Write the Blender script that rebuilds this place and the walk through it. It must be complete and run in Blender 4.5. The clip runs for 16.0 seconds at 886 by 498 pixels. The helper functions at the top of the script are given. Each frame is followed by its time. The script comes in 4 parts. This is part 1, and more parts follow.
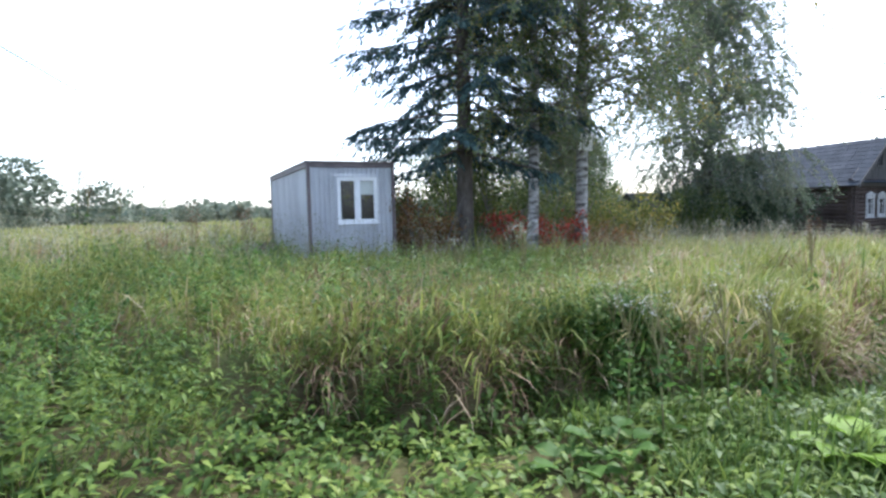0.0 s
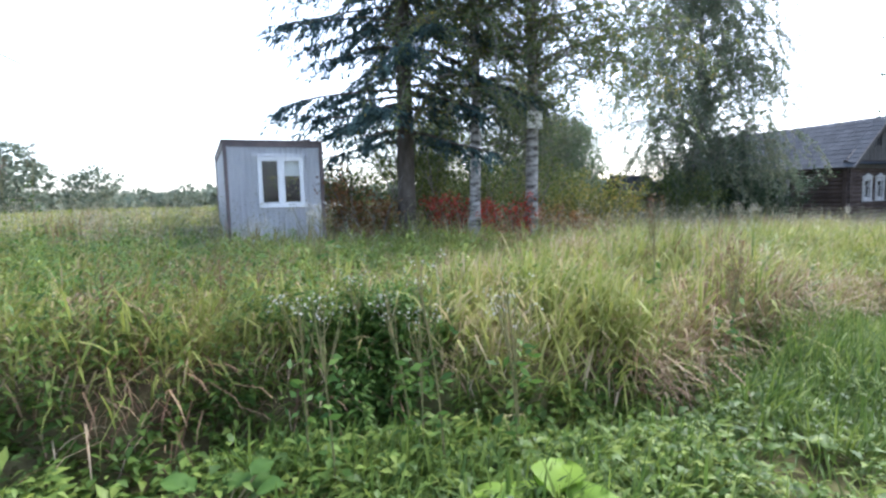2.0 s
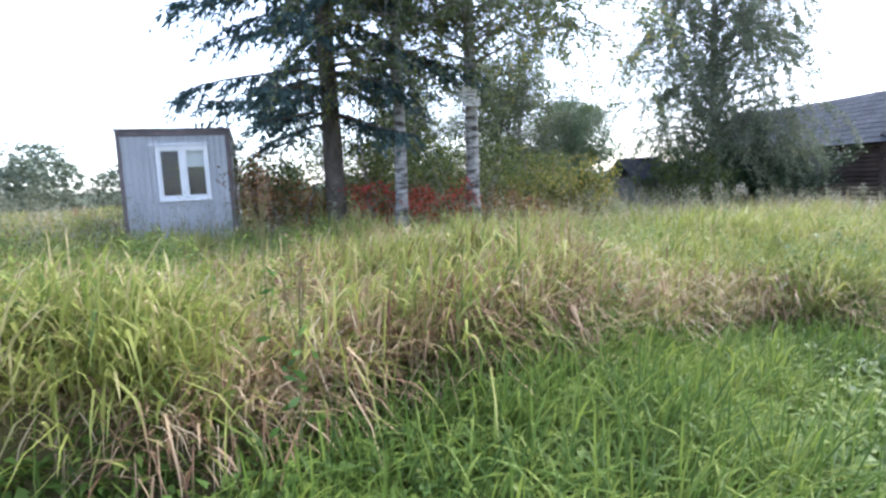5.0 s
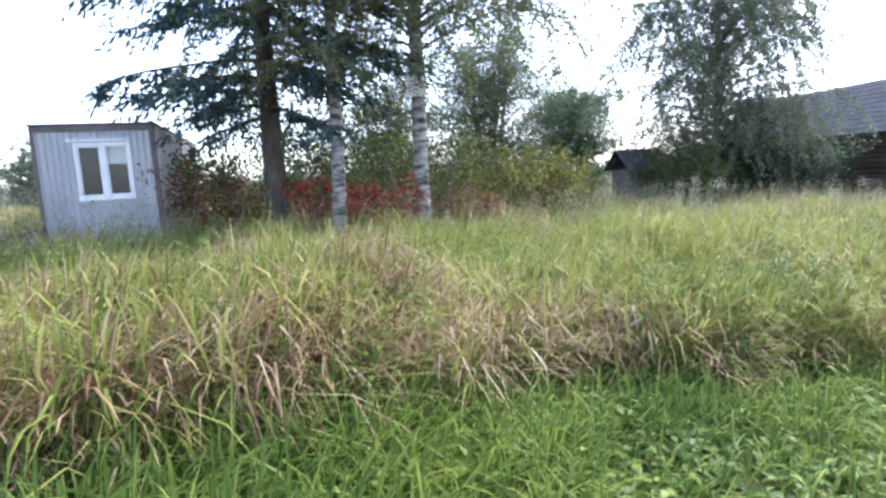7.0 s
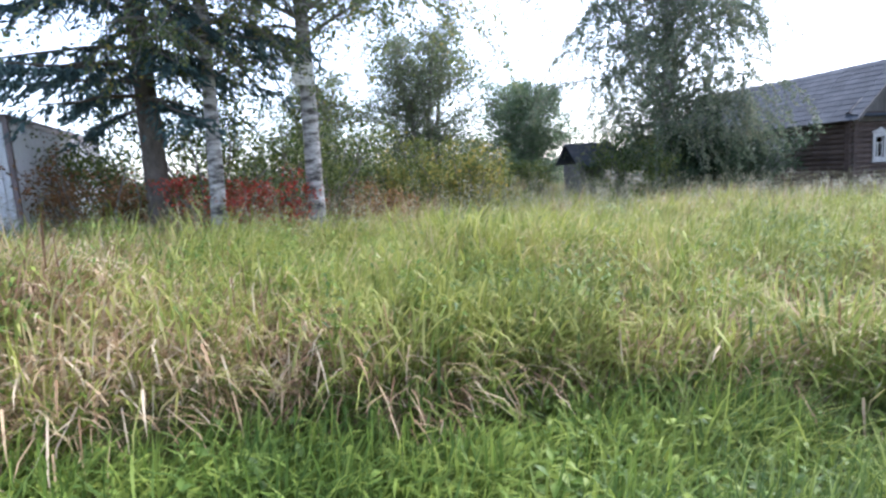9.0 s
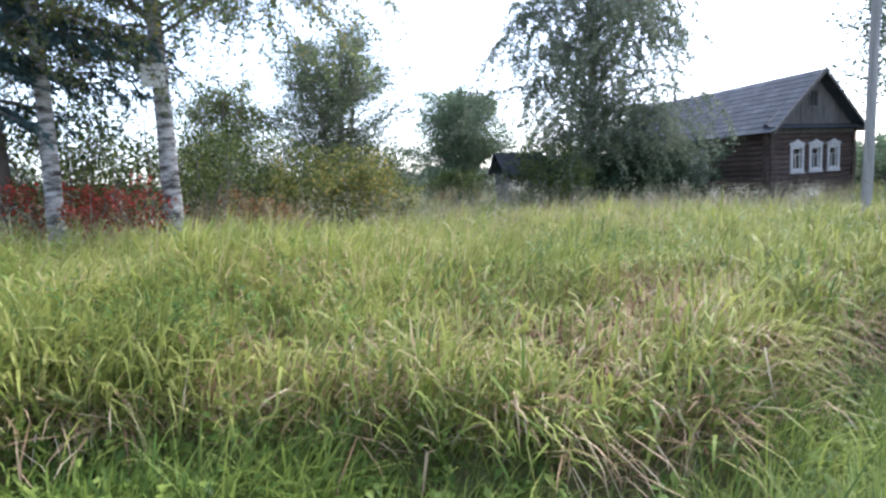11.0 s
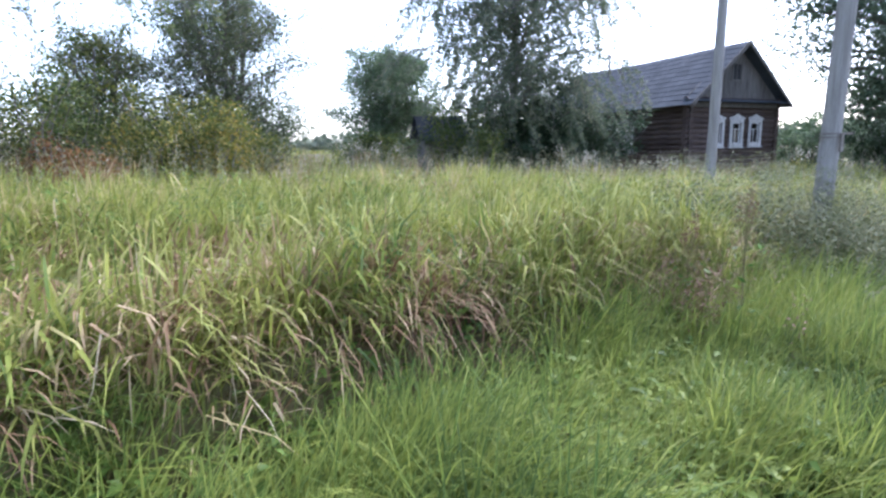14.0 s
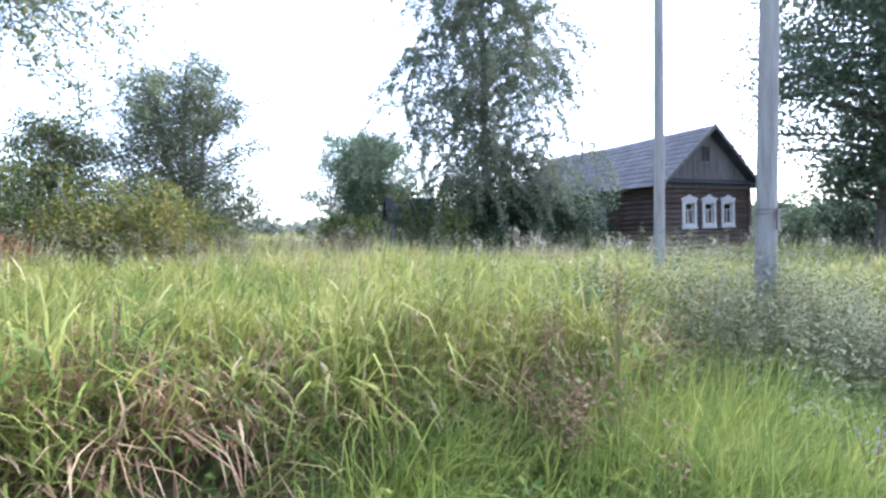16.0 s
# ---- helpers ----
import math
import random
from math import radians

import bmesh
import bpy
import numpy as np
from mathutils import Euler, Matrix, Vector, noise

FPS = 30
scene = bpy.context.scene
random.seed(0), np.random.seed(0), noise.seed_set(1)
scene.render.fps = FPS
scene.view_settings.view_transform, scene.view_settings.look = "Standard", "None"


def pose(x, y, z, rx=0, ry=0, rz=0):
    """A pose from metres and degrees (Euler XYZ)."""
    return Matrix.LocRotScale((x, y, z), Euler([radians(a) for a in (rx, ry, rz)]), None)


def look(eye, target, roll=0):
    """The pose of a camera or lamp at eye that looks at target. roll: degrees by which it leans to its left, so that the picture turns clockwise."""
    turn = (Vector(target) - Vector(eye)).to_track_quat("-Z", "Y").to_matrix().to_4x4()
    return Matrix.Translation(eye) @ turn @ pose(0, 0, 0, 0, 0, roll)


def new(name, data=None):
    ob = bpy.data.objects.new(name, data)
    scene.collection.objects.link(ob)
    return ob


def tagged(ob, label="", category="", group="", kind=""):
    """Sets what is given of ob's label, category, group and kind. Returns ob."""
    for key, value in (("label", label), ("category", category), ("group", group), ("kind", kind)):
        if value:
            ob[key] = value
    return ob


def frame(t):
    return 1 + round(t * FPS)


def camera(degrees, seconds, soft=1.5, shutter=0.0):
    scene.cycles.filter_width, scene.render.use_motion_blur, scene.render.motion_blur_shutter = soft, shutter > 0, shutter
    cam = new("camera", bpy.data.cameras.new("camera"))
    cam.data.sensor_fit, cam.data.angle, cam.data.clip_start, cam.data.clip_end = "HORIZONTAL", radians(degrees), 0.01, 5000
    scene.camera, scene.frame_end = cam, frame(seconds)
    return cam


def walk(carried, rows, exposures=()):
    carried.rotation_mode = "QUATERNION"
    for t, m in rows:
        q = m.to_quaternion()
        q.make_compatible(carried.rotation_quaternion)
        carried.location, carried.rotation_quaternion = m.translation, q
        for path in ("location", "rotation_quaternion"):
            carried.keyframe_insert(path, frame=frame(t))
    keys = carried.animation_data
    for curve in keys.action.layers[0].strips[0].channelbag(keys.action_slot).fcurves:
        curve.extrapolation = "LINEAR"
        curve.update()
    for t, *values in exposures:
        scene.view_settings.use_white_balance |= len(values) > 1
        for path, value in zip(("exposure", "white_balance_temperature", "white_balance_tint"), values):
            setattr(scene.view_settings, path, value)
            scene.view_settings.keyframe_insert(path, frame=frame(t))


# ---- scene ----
cam = camera(78.0, 16.0, soft=2.6)
PATH = [
    (0, (-0.045, -0.145, 1.546), (-0.037, 1.85, 1.4), -1.4),
    (0.5, (0.417, 0.013, 1.494), (0.439, 2.008, 1.347), -1.2),
    (1, (0.923, 0.228, 1.508), (0.947, 2.222, 1.353), -1.3),
    (1.5, (1.344, 0.409, 1.484), (1.354, 2.402, 1.321), -1.4),
    (2, (1.803, 0.692, 1.44), (1.769, 2.681, 1.24), -1.5),
    (2.5, (2.215, 0.922, 1.403), (2.13, 2.908, 1.183), -1.8),
    (3, (2.622, 1.181, 1.371), (2.456, 3.161, 1.145), -2.0),
    (3.5, (3.051, 1.409, 1.375), (2.866, 3.387, 1.142), -2.2),
    (4, (3.585, 1.643, 1.327), (3.389, 3.62, 1.099), -2.6),
    (4.5, (4.062, 1.852, 1.256), (3.867, 3.83, 1.031), -2.9),
    (7, (6.13, 3.192, 1.285), (5.837, 5.154, 1.03), -3.2),
    (7.5, (6.513, 3.44, 1.215), (6.214, 5.402, 0.965), -3.6),
    (8, (6.952, 3.69, 1.13), (6.638, 5.65, 0.883), -3.7),
    (8.5, (7.438, 3.957, 1.149), (7.149, 5.92, 0.9), -3.7),
    (9, (7.883, 4.208, 1.134), (7.64, 6.174, 0.864), -3.7),
    (9.5, (8.284, 4.437, 1.105), (8.048, 6.401, 0.816), -3.5),
    (10, (8.793, 4.637, 1.083), (8.576, 6.603, 0.792), -3.7),
    (10.2, (8.968, 4.716, 1.095), (8.767, 6.684, 0.804), -3.7),
    (12.3, (11.453, 5.11, 0.805), (11.381, 7.106, 0.709), -2.1),
    (12.5, (11.591, 5.196, 0.792), (11.525, 7.193, 0.709), -1.9),
    (13, (11.888, 5.426, 0.739), (11.83, 7.422, 0.644), -1.9),
    (13.5, (12.186, 5.594, 0.742), (12.132, 7.579, 0.503), -1.7),
    (14, (12.499, 5.749, 0.741), (12.456, 7.715, 0.378), -1.3),
    (14.5, (12.788, 5.951, 0.716), (12.749, 7.917, 0.351), -1.3),
    (15, (13.072, 6.128, 0.701), (13.045, 8.097, 0.347), -1.3),
    (15.5, (13.297, 6.32, 0.69), (13.272, 8.302, 0.426), -1.4),
    (16, (13.535, 6.573, 0.684), (13.518, 8.572, 0.616), -1.6),
]
walk(cam, [(t, look(eye, target, roll)) for t, eye, target, roll in PATH],
     exposures=[(0.0, 1.76, 5740, 13), (2.0, 1.88, 5790, 14), (4.0, 2.0, 5790, 15), (7.0, 2.06, 5790, 17), (10.0, 2.07, 5790, 17), (12.5, 1.58, 5790, 13), (13.5, 1.7, 5740, 16), (14.0, 1.93, 5590, 19), (14.5, 2.14, 5590, 19), (16.0, 2.36, 5590, 19)])

# ---- world, sun, exposure ----
SUN_EL, SUN_AZ = 50.0, 42.0   # degrees; azimuth from +y towards +x
world = bpy.data.worlds.new("hazy_sky")
scene.world = world
world.use_nodes = True
wn = world.node_tree.nodes
sky = wn.new("ShaderNodeTexSky")
sky.sky_type = "NISHITA"
sky.sun_disc = False
sky.sun_elevation = radians(SUN_EL)
sky.sun_rotation = radians(SUN_AZ)
sky.air_density, sky.dust_density, sky.ozone_density = 1.0, 1.6, 1.0
wn["Background"].inputs["Strength"].default_value = 0.15
haze = wn.new("ShaderNodeHueSaturation")
haze.inputs["Saturation"].default_value = 0.7
world.node_tree.links.new(sky.outputs[0], haze.inputs["Color"])
world.node_tree.links.new(haze.outputs[0], wn["Background"].inputs["Color"])
sun_data = bpy.data.lights.new("sun", "SUN")
sun_data.energy, sun_data.angle, sun_data.color = 1.75, radians(20), (1.0, 0.965, 0.91)
sun = new("sun", sun_data)
sd = Vector((math.sin(radians(SUN_AZ)) * math.cos(radians(SUN_EL)), math.cos(radians(SUN_AZ)) * math.cos(radians(SUN_EL)), math.sin(radians(SUN_EL))))
sun.matrix_world = look(sd * 60, (0, 0, 0))

# ---- materials ----


def node_mat(name, rough=0.7, metal=0.0):
    m = bpy.data.materials.new(name)
    m.use_nodes = True
    n, l = m.node_tree.nodes, m.node_tree.links
    p = n["Principled BSDF"]
    p.inputs["Roughness"].default_value = rough
    p.inputs["Specular IOR Level"].default_value = 0.5 if rough < 0.6 else 0.2
    p.inputs["Metallic"].default_value = metal
    return m, n, l, p


def ramp(n, stops):
    r = n.new("ShaderNodeValToRGB")
    e = r.color_ramp.elements
    while len(e) < len(stops):
        e.new(0.5)
    for el, (pos, col) in zip(e, stops):
        el.position, el.color = pos, (*col, 1)
    return r


def mix_rgb(n, l, a, b, fac, kind="MIX"):
    x = n.new("ShaderNodeMix")
    x.data_type, x.blend_type = "RGBA", kind
    for sock, v in ((x.inputs[6], a), (x.inputs[7], b), (x.inputs[0], fac)):
        if hasattr(v, "links"):
            l.new(v, sock)
        else:
            sock.default_value = (*v, 1) if isinstance(v, tuple) else v
    return x.outputs[2]


def leafy(name, stops, through_light=0.4, rough=0.55, patch=0.6):
    """Foliage: each blade or leaf has a hue of its own, and patches of a metre or so drift in hue."""
    stops = [(q, tuple(0.94 * c + 0.06 * (0.3 * col[0] + 0.6 * col[1] + 0.1 * col[2]) for c in col)) for q, col in stops]
    m, n, l, p = node_mat(name, rough)
    geo = n.new("ShaderNodeNewGeometry")
    r = ramp(n, stops)
    noi = n.new("ShaderNodeTexNoise")
    noi.inputs["Scale"].default_value = patch
    tc = n.new("ShaderNodeTexCoord")
    l.new(tc.outputs["Object"], noi.inputs["Vector"])
    add = n.new("ShaderNodeMath")
    add.operation = "MULTIPLY_ADD"
    l.new(noi.outputs[0], add.inputs[0])
    add.inputs[1].default_value = 1.4
    add.inputs[2].default_value = -0.7
    s = n.new("ShaderNodeMath")
    l.new(geo.outputs["Random Per Island"], s.inputs[0])
    l.new(add.outputs[0], s.inputs[1])
    l.new(s.outputs[0], r.inputs[0])
    l.new(r.outputs[0], p.inputs["Base Color"])
    p.inputs["Specular IOR Level"].default_value = 0.16
    tr = n.new("ShaderNodeBsdfTranslucent")
    l.new(r.outputs[0], tr.inputs["Color"])
    mx = n.new("ShaderNodeMixShader")
    mx.inputs[0].default_value = through_light
    l.new(p.outputs[0], mx.inputs[1])
    l.new(tr.outputs[0], mx.inputs[2])
    l.new(mx.outputs[0], n["Material Output"].inputs["Surface"])
    return m


def surface(name, stops, rough=0.8, scale=4.0, fine=60.0, bump=0.3, stretch=(1, 1, 1), metal=0.0, island=0.0):
    """A solid surface with broad stains, fine grain and relief."""
    m, n, l, p = node_mat(name, rough, metal)
    tc = n.new("ShaderNodeTexCoord")
    mp = n.new("ShaderNodeMapping")
    mp.inputs["Scale"].default_value = stretch
    l.new(tc.outputs["Object"], mp.inputs[0])
    a, b = n.new("ShaderNodeTexNoise"), n.new("ShaderNodeTexNoise")
    a.inputs["Scale"].default_value, b.inputs["Scale"].default_value = scale, fine
    a.inputs["Detail"].default_value = b.inputs["Detail"].default_value = 5
    l.new(mp.outputs[0], a.inputs[0])
    l.new(mp.outputs[0], b.inputs[0])
    mixv = n.new("ShaderNodeMath")
    mixv.operation = "MULTIPLY_ADD"
    l.new(b.outputs[0], mixv.inputs[0])
    mixv.inputs[1].default_value = 0.5
    sc = n.new("ShaderNodeMath")
    sc.operation = "MULTIPLY_ADD"
    l.new(a.outputs[0], sc.inputs[0])
    sc.inputs[1].default_value, sc.inputs[2].default_value = 1.2, -0.35
    l.new(sc.outputs[0], mixv.inputs[2])
    last = mixv.outputs[0]
    if island:
        oi = n.new("ShaderNodeObjectInfo")
        k = n.new("ShaderNodeMath")
        k.operation = "MULTIPLY_ADD"
        l.new(oi.outputs["Random"], k.inputs[0])
        k.inputs[1].default_value = island
        l.new(last, k.inputs[2])
        last = k.outputs[0]
    r = ramp(n, stops)
    l.new(last, r.inputs[0])
    l.new(r.outputs[0], p.inputs["Base Color"])
    bp = n.new("ShaderNodeBump")
    bp.inputs["Strength"].default_value, bp.inputs["Distance"].default_value = bump, 0.02
    l.new(b.outputs[0], bp.inputs["Height"])
    l.new(bp.outputs[0], p.inputs["Normal"])
    return m


M_soil = surface("soil_and_thatch", [(0.2, (0.05, 0.035, 0.02)), (0.5, (0.10, 0.085, 0.035)), (0.8, (0.10, 0.13, 0.035))], 0.95, 0.6, 25, 0.8)
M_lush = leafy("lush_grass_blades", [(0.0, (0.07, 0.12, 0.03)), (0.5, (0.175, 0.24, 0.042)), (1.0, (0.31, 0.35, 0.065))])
# Deeper green lush grass, its colour also darkened to carry the shade there.
M_shaded = leafy("shaded_green_grass_blades", [(0.0, (0.06, 0.11, 0.02)), (0.5, (0.13, 0.205, 0.03)), (1.0, (0.25, 0.31, 0.05))])
M_tall = leafy("tall_meadow_blades", [(0.0, (0.15, 0.18, 0.035)), (0.45, (0.30, 0.325, 0.06)), (0.85, (0.38, 0.38, 0.11)), (1.0, (0.47, 0.38, 0.18))])
M_dry = leafy("dry_straw_blades", [(0.0, (0.15, 0.08, 0.045)), (0.4, (0.33, 0.21, 0.11)), (0.8, (0.48, 0.35, 0.2)), (1.0, (0.56, 0.46, 0.31))], 0.25)
M_herb = leafy("broad_herb_leaves", [(0.0, (0.055, 0.105, 0.02)), (0.6, (0.125, 0.2, 0.03)), (1.0, (0.24, 0.3, 0.05))], 0.35, 0.45)
M_nettle = leafy("dark_nettle_leaves", [(0.0, (0.045, 0.10, 0.02)), (0.6, (0.09, 0.175, 0.028)), (1.0, (0.17, 0.26, 0.045))], 0.35)
M_mugwort = leafy("grey_mugwort_leaves", [(0.0, (0.05, 0.075, 0.025)), (0.6, (0.11, 0.14, 0.05)), (1.0, (0.2, 0.2, 0.09))], 0.3)
M_pale = leafy("pale_seeding_weeds", [(0.0, (0.13, 0.15, 0.07)), (0.6, (0.25, 0.25, 0.14)), (1.0, (0.5, 0.47, 0.36))], 0.35)
M_burdock = leafy("burdock_leaf", [(0.0, (0.16, 0.30, 0.03)), (1.0, (0.32, 0.46, 0.05))], 0.5, 0.5, 3)
M_white = leafy("white_seed_fluff", [(0.0, (0.36, 0.34, 0.26)), (1.0, (0.62, 0.6, 0.52))], 0.4)
M_violet = leafy("violet_petals", [(0.0, (0.25, 0.2, 0.5)), (1.0, (0.4, 0.33, 0.65))], 0.4)
M_seed = leafy("brown_seed_heads", [(0.0, (0.10, 0.05, 0.03)), (1.0, (0.24, 0.14, 0.08))], 0.2)
M_spruce = leafy("spruce_needles", [(0.0, (0.035, 0.06, 0.06)), (0.6, (0.06, 0.105, 0.10)), (1.0, (0.10, 0.16, 0.14))], 0.3)
M_birch = leafy("birch_leaves", [(0.0, (0.08, 0.12, 0.045)), (0.6, (0.15, 0.19, 0.08)), (0.95, (0.22, 0.24, 0.08)), (1.0, (0.35, 0.28, 0.06))], 0.45)
M_bigbirch = leafy("weeping_birch_leaves", [(0.0, (0.09, 0.13, 0.075)), (0.6, (0.16, 0.20, 0.12)), (1.0, (0.27, 0.28, 0.17))], 0.5)
M_willow = leafy("willow_leaves", [(0.0, (0.08, 0.11, 0.055)), (0.6, (0.14, 0.18, 0.09)), (1.0, (0.24, 0.25, 0.13))], 0.4)
M_round = leafy("round_willow_leaves", [(0.0, (0.08, 0.13, 0.065)), (0.6, (0.13, 0.19, 0.10)), (1.0, (0.2, 0.26, 0.14))], 0.4)
M_maple = leafy("maple_leaves", [(0.0, (0.06, 0.10, 0.06)), (1.0, (0.14, 0.19, 0.11))], 0.35)
M_shrub = leafy("shrub_leaves", [(0.0, (0.04, 0.07, 0.02)), (0.6, (0.10, 0.14, 0.035)), (1.0, (0.22, 0.22, 0.06))], 0.35)
M_yellow = leafy("yellowing_shrub_leaves", [(0.0, (0.07, 0.10, 0.02)), (0.5, (0.16, 0.18, 0.04)), (0.9, (0.32, 0.28, 0.06)), (1.0, (0.42, 0.30, 0.06))], 0.35)
M_red = leafy("red_autumn_leaves", [(0.0, (0.13, 0.07, 0.025)), (0.4, (0.26, 0.05, 0.03)), (0.75, (0.42, 0.05, 0.04)), (1.0, (0.5, 0.12, 0.06))], 0.35)
M_rust = leafy("russet_leaves", [(0.0, (0.10, 0.07, 0.025)), (0.6, (0.24, 0.11, 0.045)), (1.0, (0.32, 0.18, 0.07))], 0.35)
M_darkbush = leafy("dark_conifer_bush", [(0.0, (0.025, 0.05, 0.03)), (1.0, (0.07, 0.11, 0.06))], 0.25)
# pale grey-green: the haze of distance is put into these leaf colours
M_far = leafy("hazed_distant_leaves", [(0.0, (0.10, 0.13, 0.09)), (1.0, (0.22, 0.25, 0.17))], 0.3, 0.8, 0.05)
M_stem = surface("green_brown_stems", [(0.2, (0.10, 0.12, 0.04)), (0.8, (0.24, 0.19, 0.09))], 0.8, 5, 40)
M_bark = surface("dark_bark", [(0.2, (0.05, 0.042, 0.035)), (0.8, (0.15, 0.13, 0.11))], 0.95, 6, 30, 0.9, (1, 1, 0.4))
M_birchbark = surface("birch_bark", [(0.32, (0.05, 0.045, 0.04)), (0.46, (0.20, 0.19, 0.175)), (0.62, (0.36, 0.345, 0.325)), (0.9, (0.52, 0.5, 0.47))], 0.85, 5.0, 22, 0.6, (0.6, 0.6, 2.2))
M_greybark = surface("grey_twigs", [(0.2, (0.10, 0.09, 0.08)), (0.8, (0.24, 0.22, 0.2))], 0.9, 6, 30)
M_steel = surface("galvanised_profiled_sheet", [(0.15, (0.52, 0.53, 0.56)), (0.5, (0.70, 0.71, 0.74)), (0.9, (0.82, 0.83, 0.85))], 0.42, 1.6, 40, 0.08, (1, 1, 0.25), 0.2)
M_brownframe = surface("brown_painted_steel", [(0.2, (0.07, 0.055, 0.055)), (0.8, (0.17, 0.13, 0.125))], 0.55, 3, 40, 0.15)
M_pvc = surface("white_window_plastic", [(0.1, (0.68, 0.69, 0.7)), (0.7, (0.82, 0.82, 0.82))], 0.35, 4, 60, 0.03)
M_log = surface("weathered_dark_logs", [(0.15, (0.028, 0.022, 0.02)), (0.5, (0.06, 0.044, 0.038)), (0.9, (0.12, 0.09, 0.078))], 0.85, 2.5, 40, 0.7, (0.5, 0.5, 4), 0, 0.25)
M_plank = surface("weathered_grey_planks", [(0.15, (0.06, 0.055, 0.052)), (0.9, (0.17, 0.16, 0.15))], 0.85, 3, 40, 0.6, (3, 3, 0.5), 0, 0.3)
M_slate = surface("grey_slate_roofing", [(0.15, (0.028, 0.035, 0.046)), (0.5, (0.046, 0.056, 0.07)), (0.9, (0.078, 0.09, 0.105))], 0.85, 1.5, 30, 0.4, (1, 1, 1), 0, 0.2)
M_trim = surface("chalky_white_trim", [(0.15, (0.34, 0.33, 0.32)), (0.8, (0.62, 0.61, 0.60))], 0.7, 6, 50, 0.2)
M_concrete = surface("grey_concrete", [(0.15, (0.28, 0.28, 0.27)), (0.8, (0.44, 0.43, 0.41))], 0.9, 3, 60, 0.3)
M_pole = surface("weathered_pole_wood", [(0.15, (0.16, 0.15, 0.14)), (0.5, (0.27, 0.26, 0.25)), (0.9, (0.38, 0.37, 0.35))], 0.9, 4, 50, 0.6, (5, 5, 0.35))
M_metal = surface("rusted_clamp_steel", [(0.2, (0.10, 0.08, 0.07)), (0.8, (0.3, 0.28, 0.26))], 0.5, 8, 60, 0.2, (1, 1, 1), 0.7)
M_sign = surface("faded_sign_board", [(0.2, (0.6, 0.57, 0.53)), (0.45, (0.76, 0.74, 0.71)), (0.9, (0.85, 0.84, 0.82))], 0.7, 7, 40, 0.1)
M_ink = surface("faded_sign_ink", [(0.2, (0.12, 0.1, 0.1)), (0.8, (0.24, 0.2, 0.19))], 0.8)
M_wire = surface("black_cable", [(0.2, (0.03, 0.03, 0.03)), (0.8, (0.06, 0.06, 0.06))], 0.6)
M_glass, gn, gl, gp = node_mat("window_glass", 0.04)
gp.inputs["Base Color"].default_value = (0.9, 0.95, 0.95, 1)
gp.inputs["Transmission Weight"].default_value = 1.0
gp.inputs["IOR"].default_value = 1.35
# Near-black that stands in for the shade inside rooms.
M_dark = surface("room_shade_colour", [(0.2, (0.025, 0.025, 0.03)), (0.8, (0.05, 0.05, 0.05))], 0.9)
M_curtain = surface("pale_curtain", [(0.2, (0.5, 0.5, 0.5)), (0.8, (0.68, 0.68, 0.66))], 0.9, 3, 30)

# ---- mesh helpers ----
rng = np.random.default_rng(7)


def ob_np(name, verts, quads, tris, mat, parent=None):
    """One mesh object from arrays of vertices, four-cornered and three-cornered faces."""
    me = bpy.data.meshes.new(name)
    quads = np.zeros((0, 4), int) if quads is None else np.asarray(quads)
    tris = np.zeros((0, 3), int) if tris is None else np.asarray(tris)
    me.vertices.add(len(verts))
    me.vertices.foreach_set("co", np.asarray(verts, np.float32).ravel())
    loops = np.concatenate([quads.ravel(), tris.ravel()]).astype(np.int32)
    me.loops.add(len(loops))
    me.loops.foreach_set("vertex_index", loops)
    starts = np.concatenate([np.arange(len(quads)) * 4, len(quads) * 4 + np.arange(len(tris)) * 3]).astype(np.int32)
    me.polygons.add(len(starts))
    me.polygons.foreach_set("loop_start", starts)
    me.update(calc_edges=True)
    me.materials.append(mat)
    ob = new(name, me)
    if parent:
        ob.parent = parent
    return ob


def part(name, bm, mat, parent, label=""):
    me = bpy.data.meshes.new(name)
    bm.to_mesh(me)
    bm.free()
    me.materials.append(mat)
    ob = new(name, me)
    ob.parent = parent
    return tagged(ob, label)


def box(x0, y0, z0, x1, y1, z1, bevel=0.0, bm=None):
    b = bmesh.new()
    bmesh.ops.create_cube(b, size=1, matrix=Matrix.Translation(((x0 + x1) / 2, (y0 + y1) / 2, (z0 + z1) / 2)) @ Matrix.Diagonal((x1 - x0, y1 - y0, z1 - z0, 1)))
    if bevel:
        bmesh.ops.bevel(b, geom=b.edges[:], offset=bevel, segments=2, affect="EDGES")
    if bm is None:
        return b
    me = bpy.data.meshes.new("tmp")
    b.to_mesh(me)
    b.free()
    bm.from_mesh(me)
    bpy.data.meshes.remove(me)
    return bm


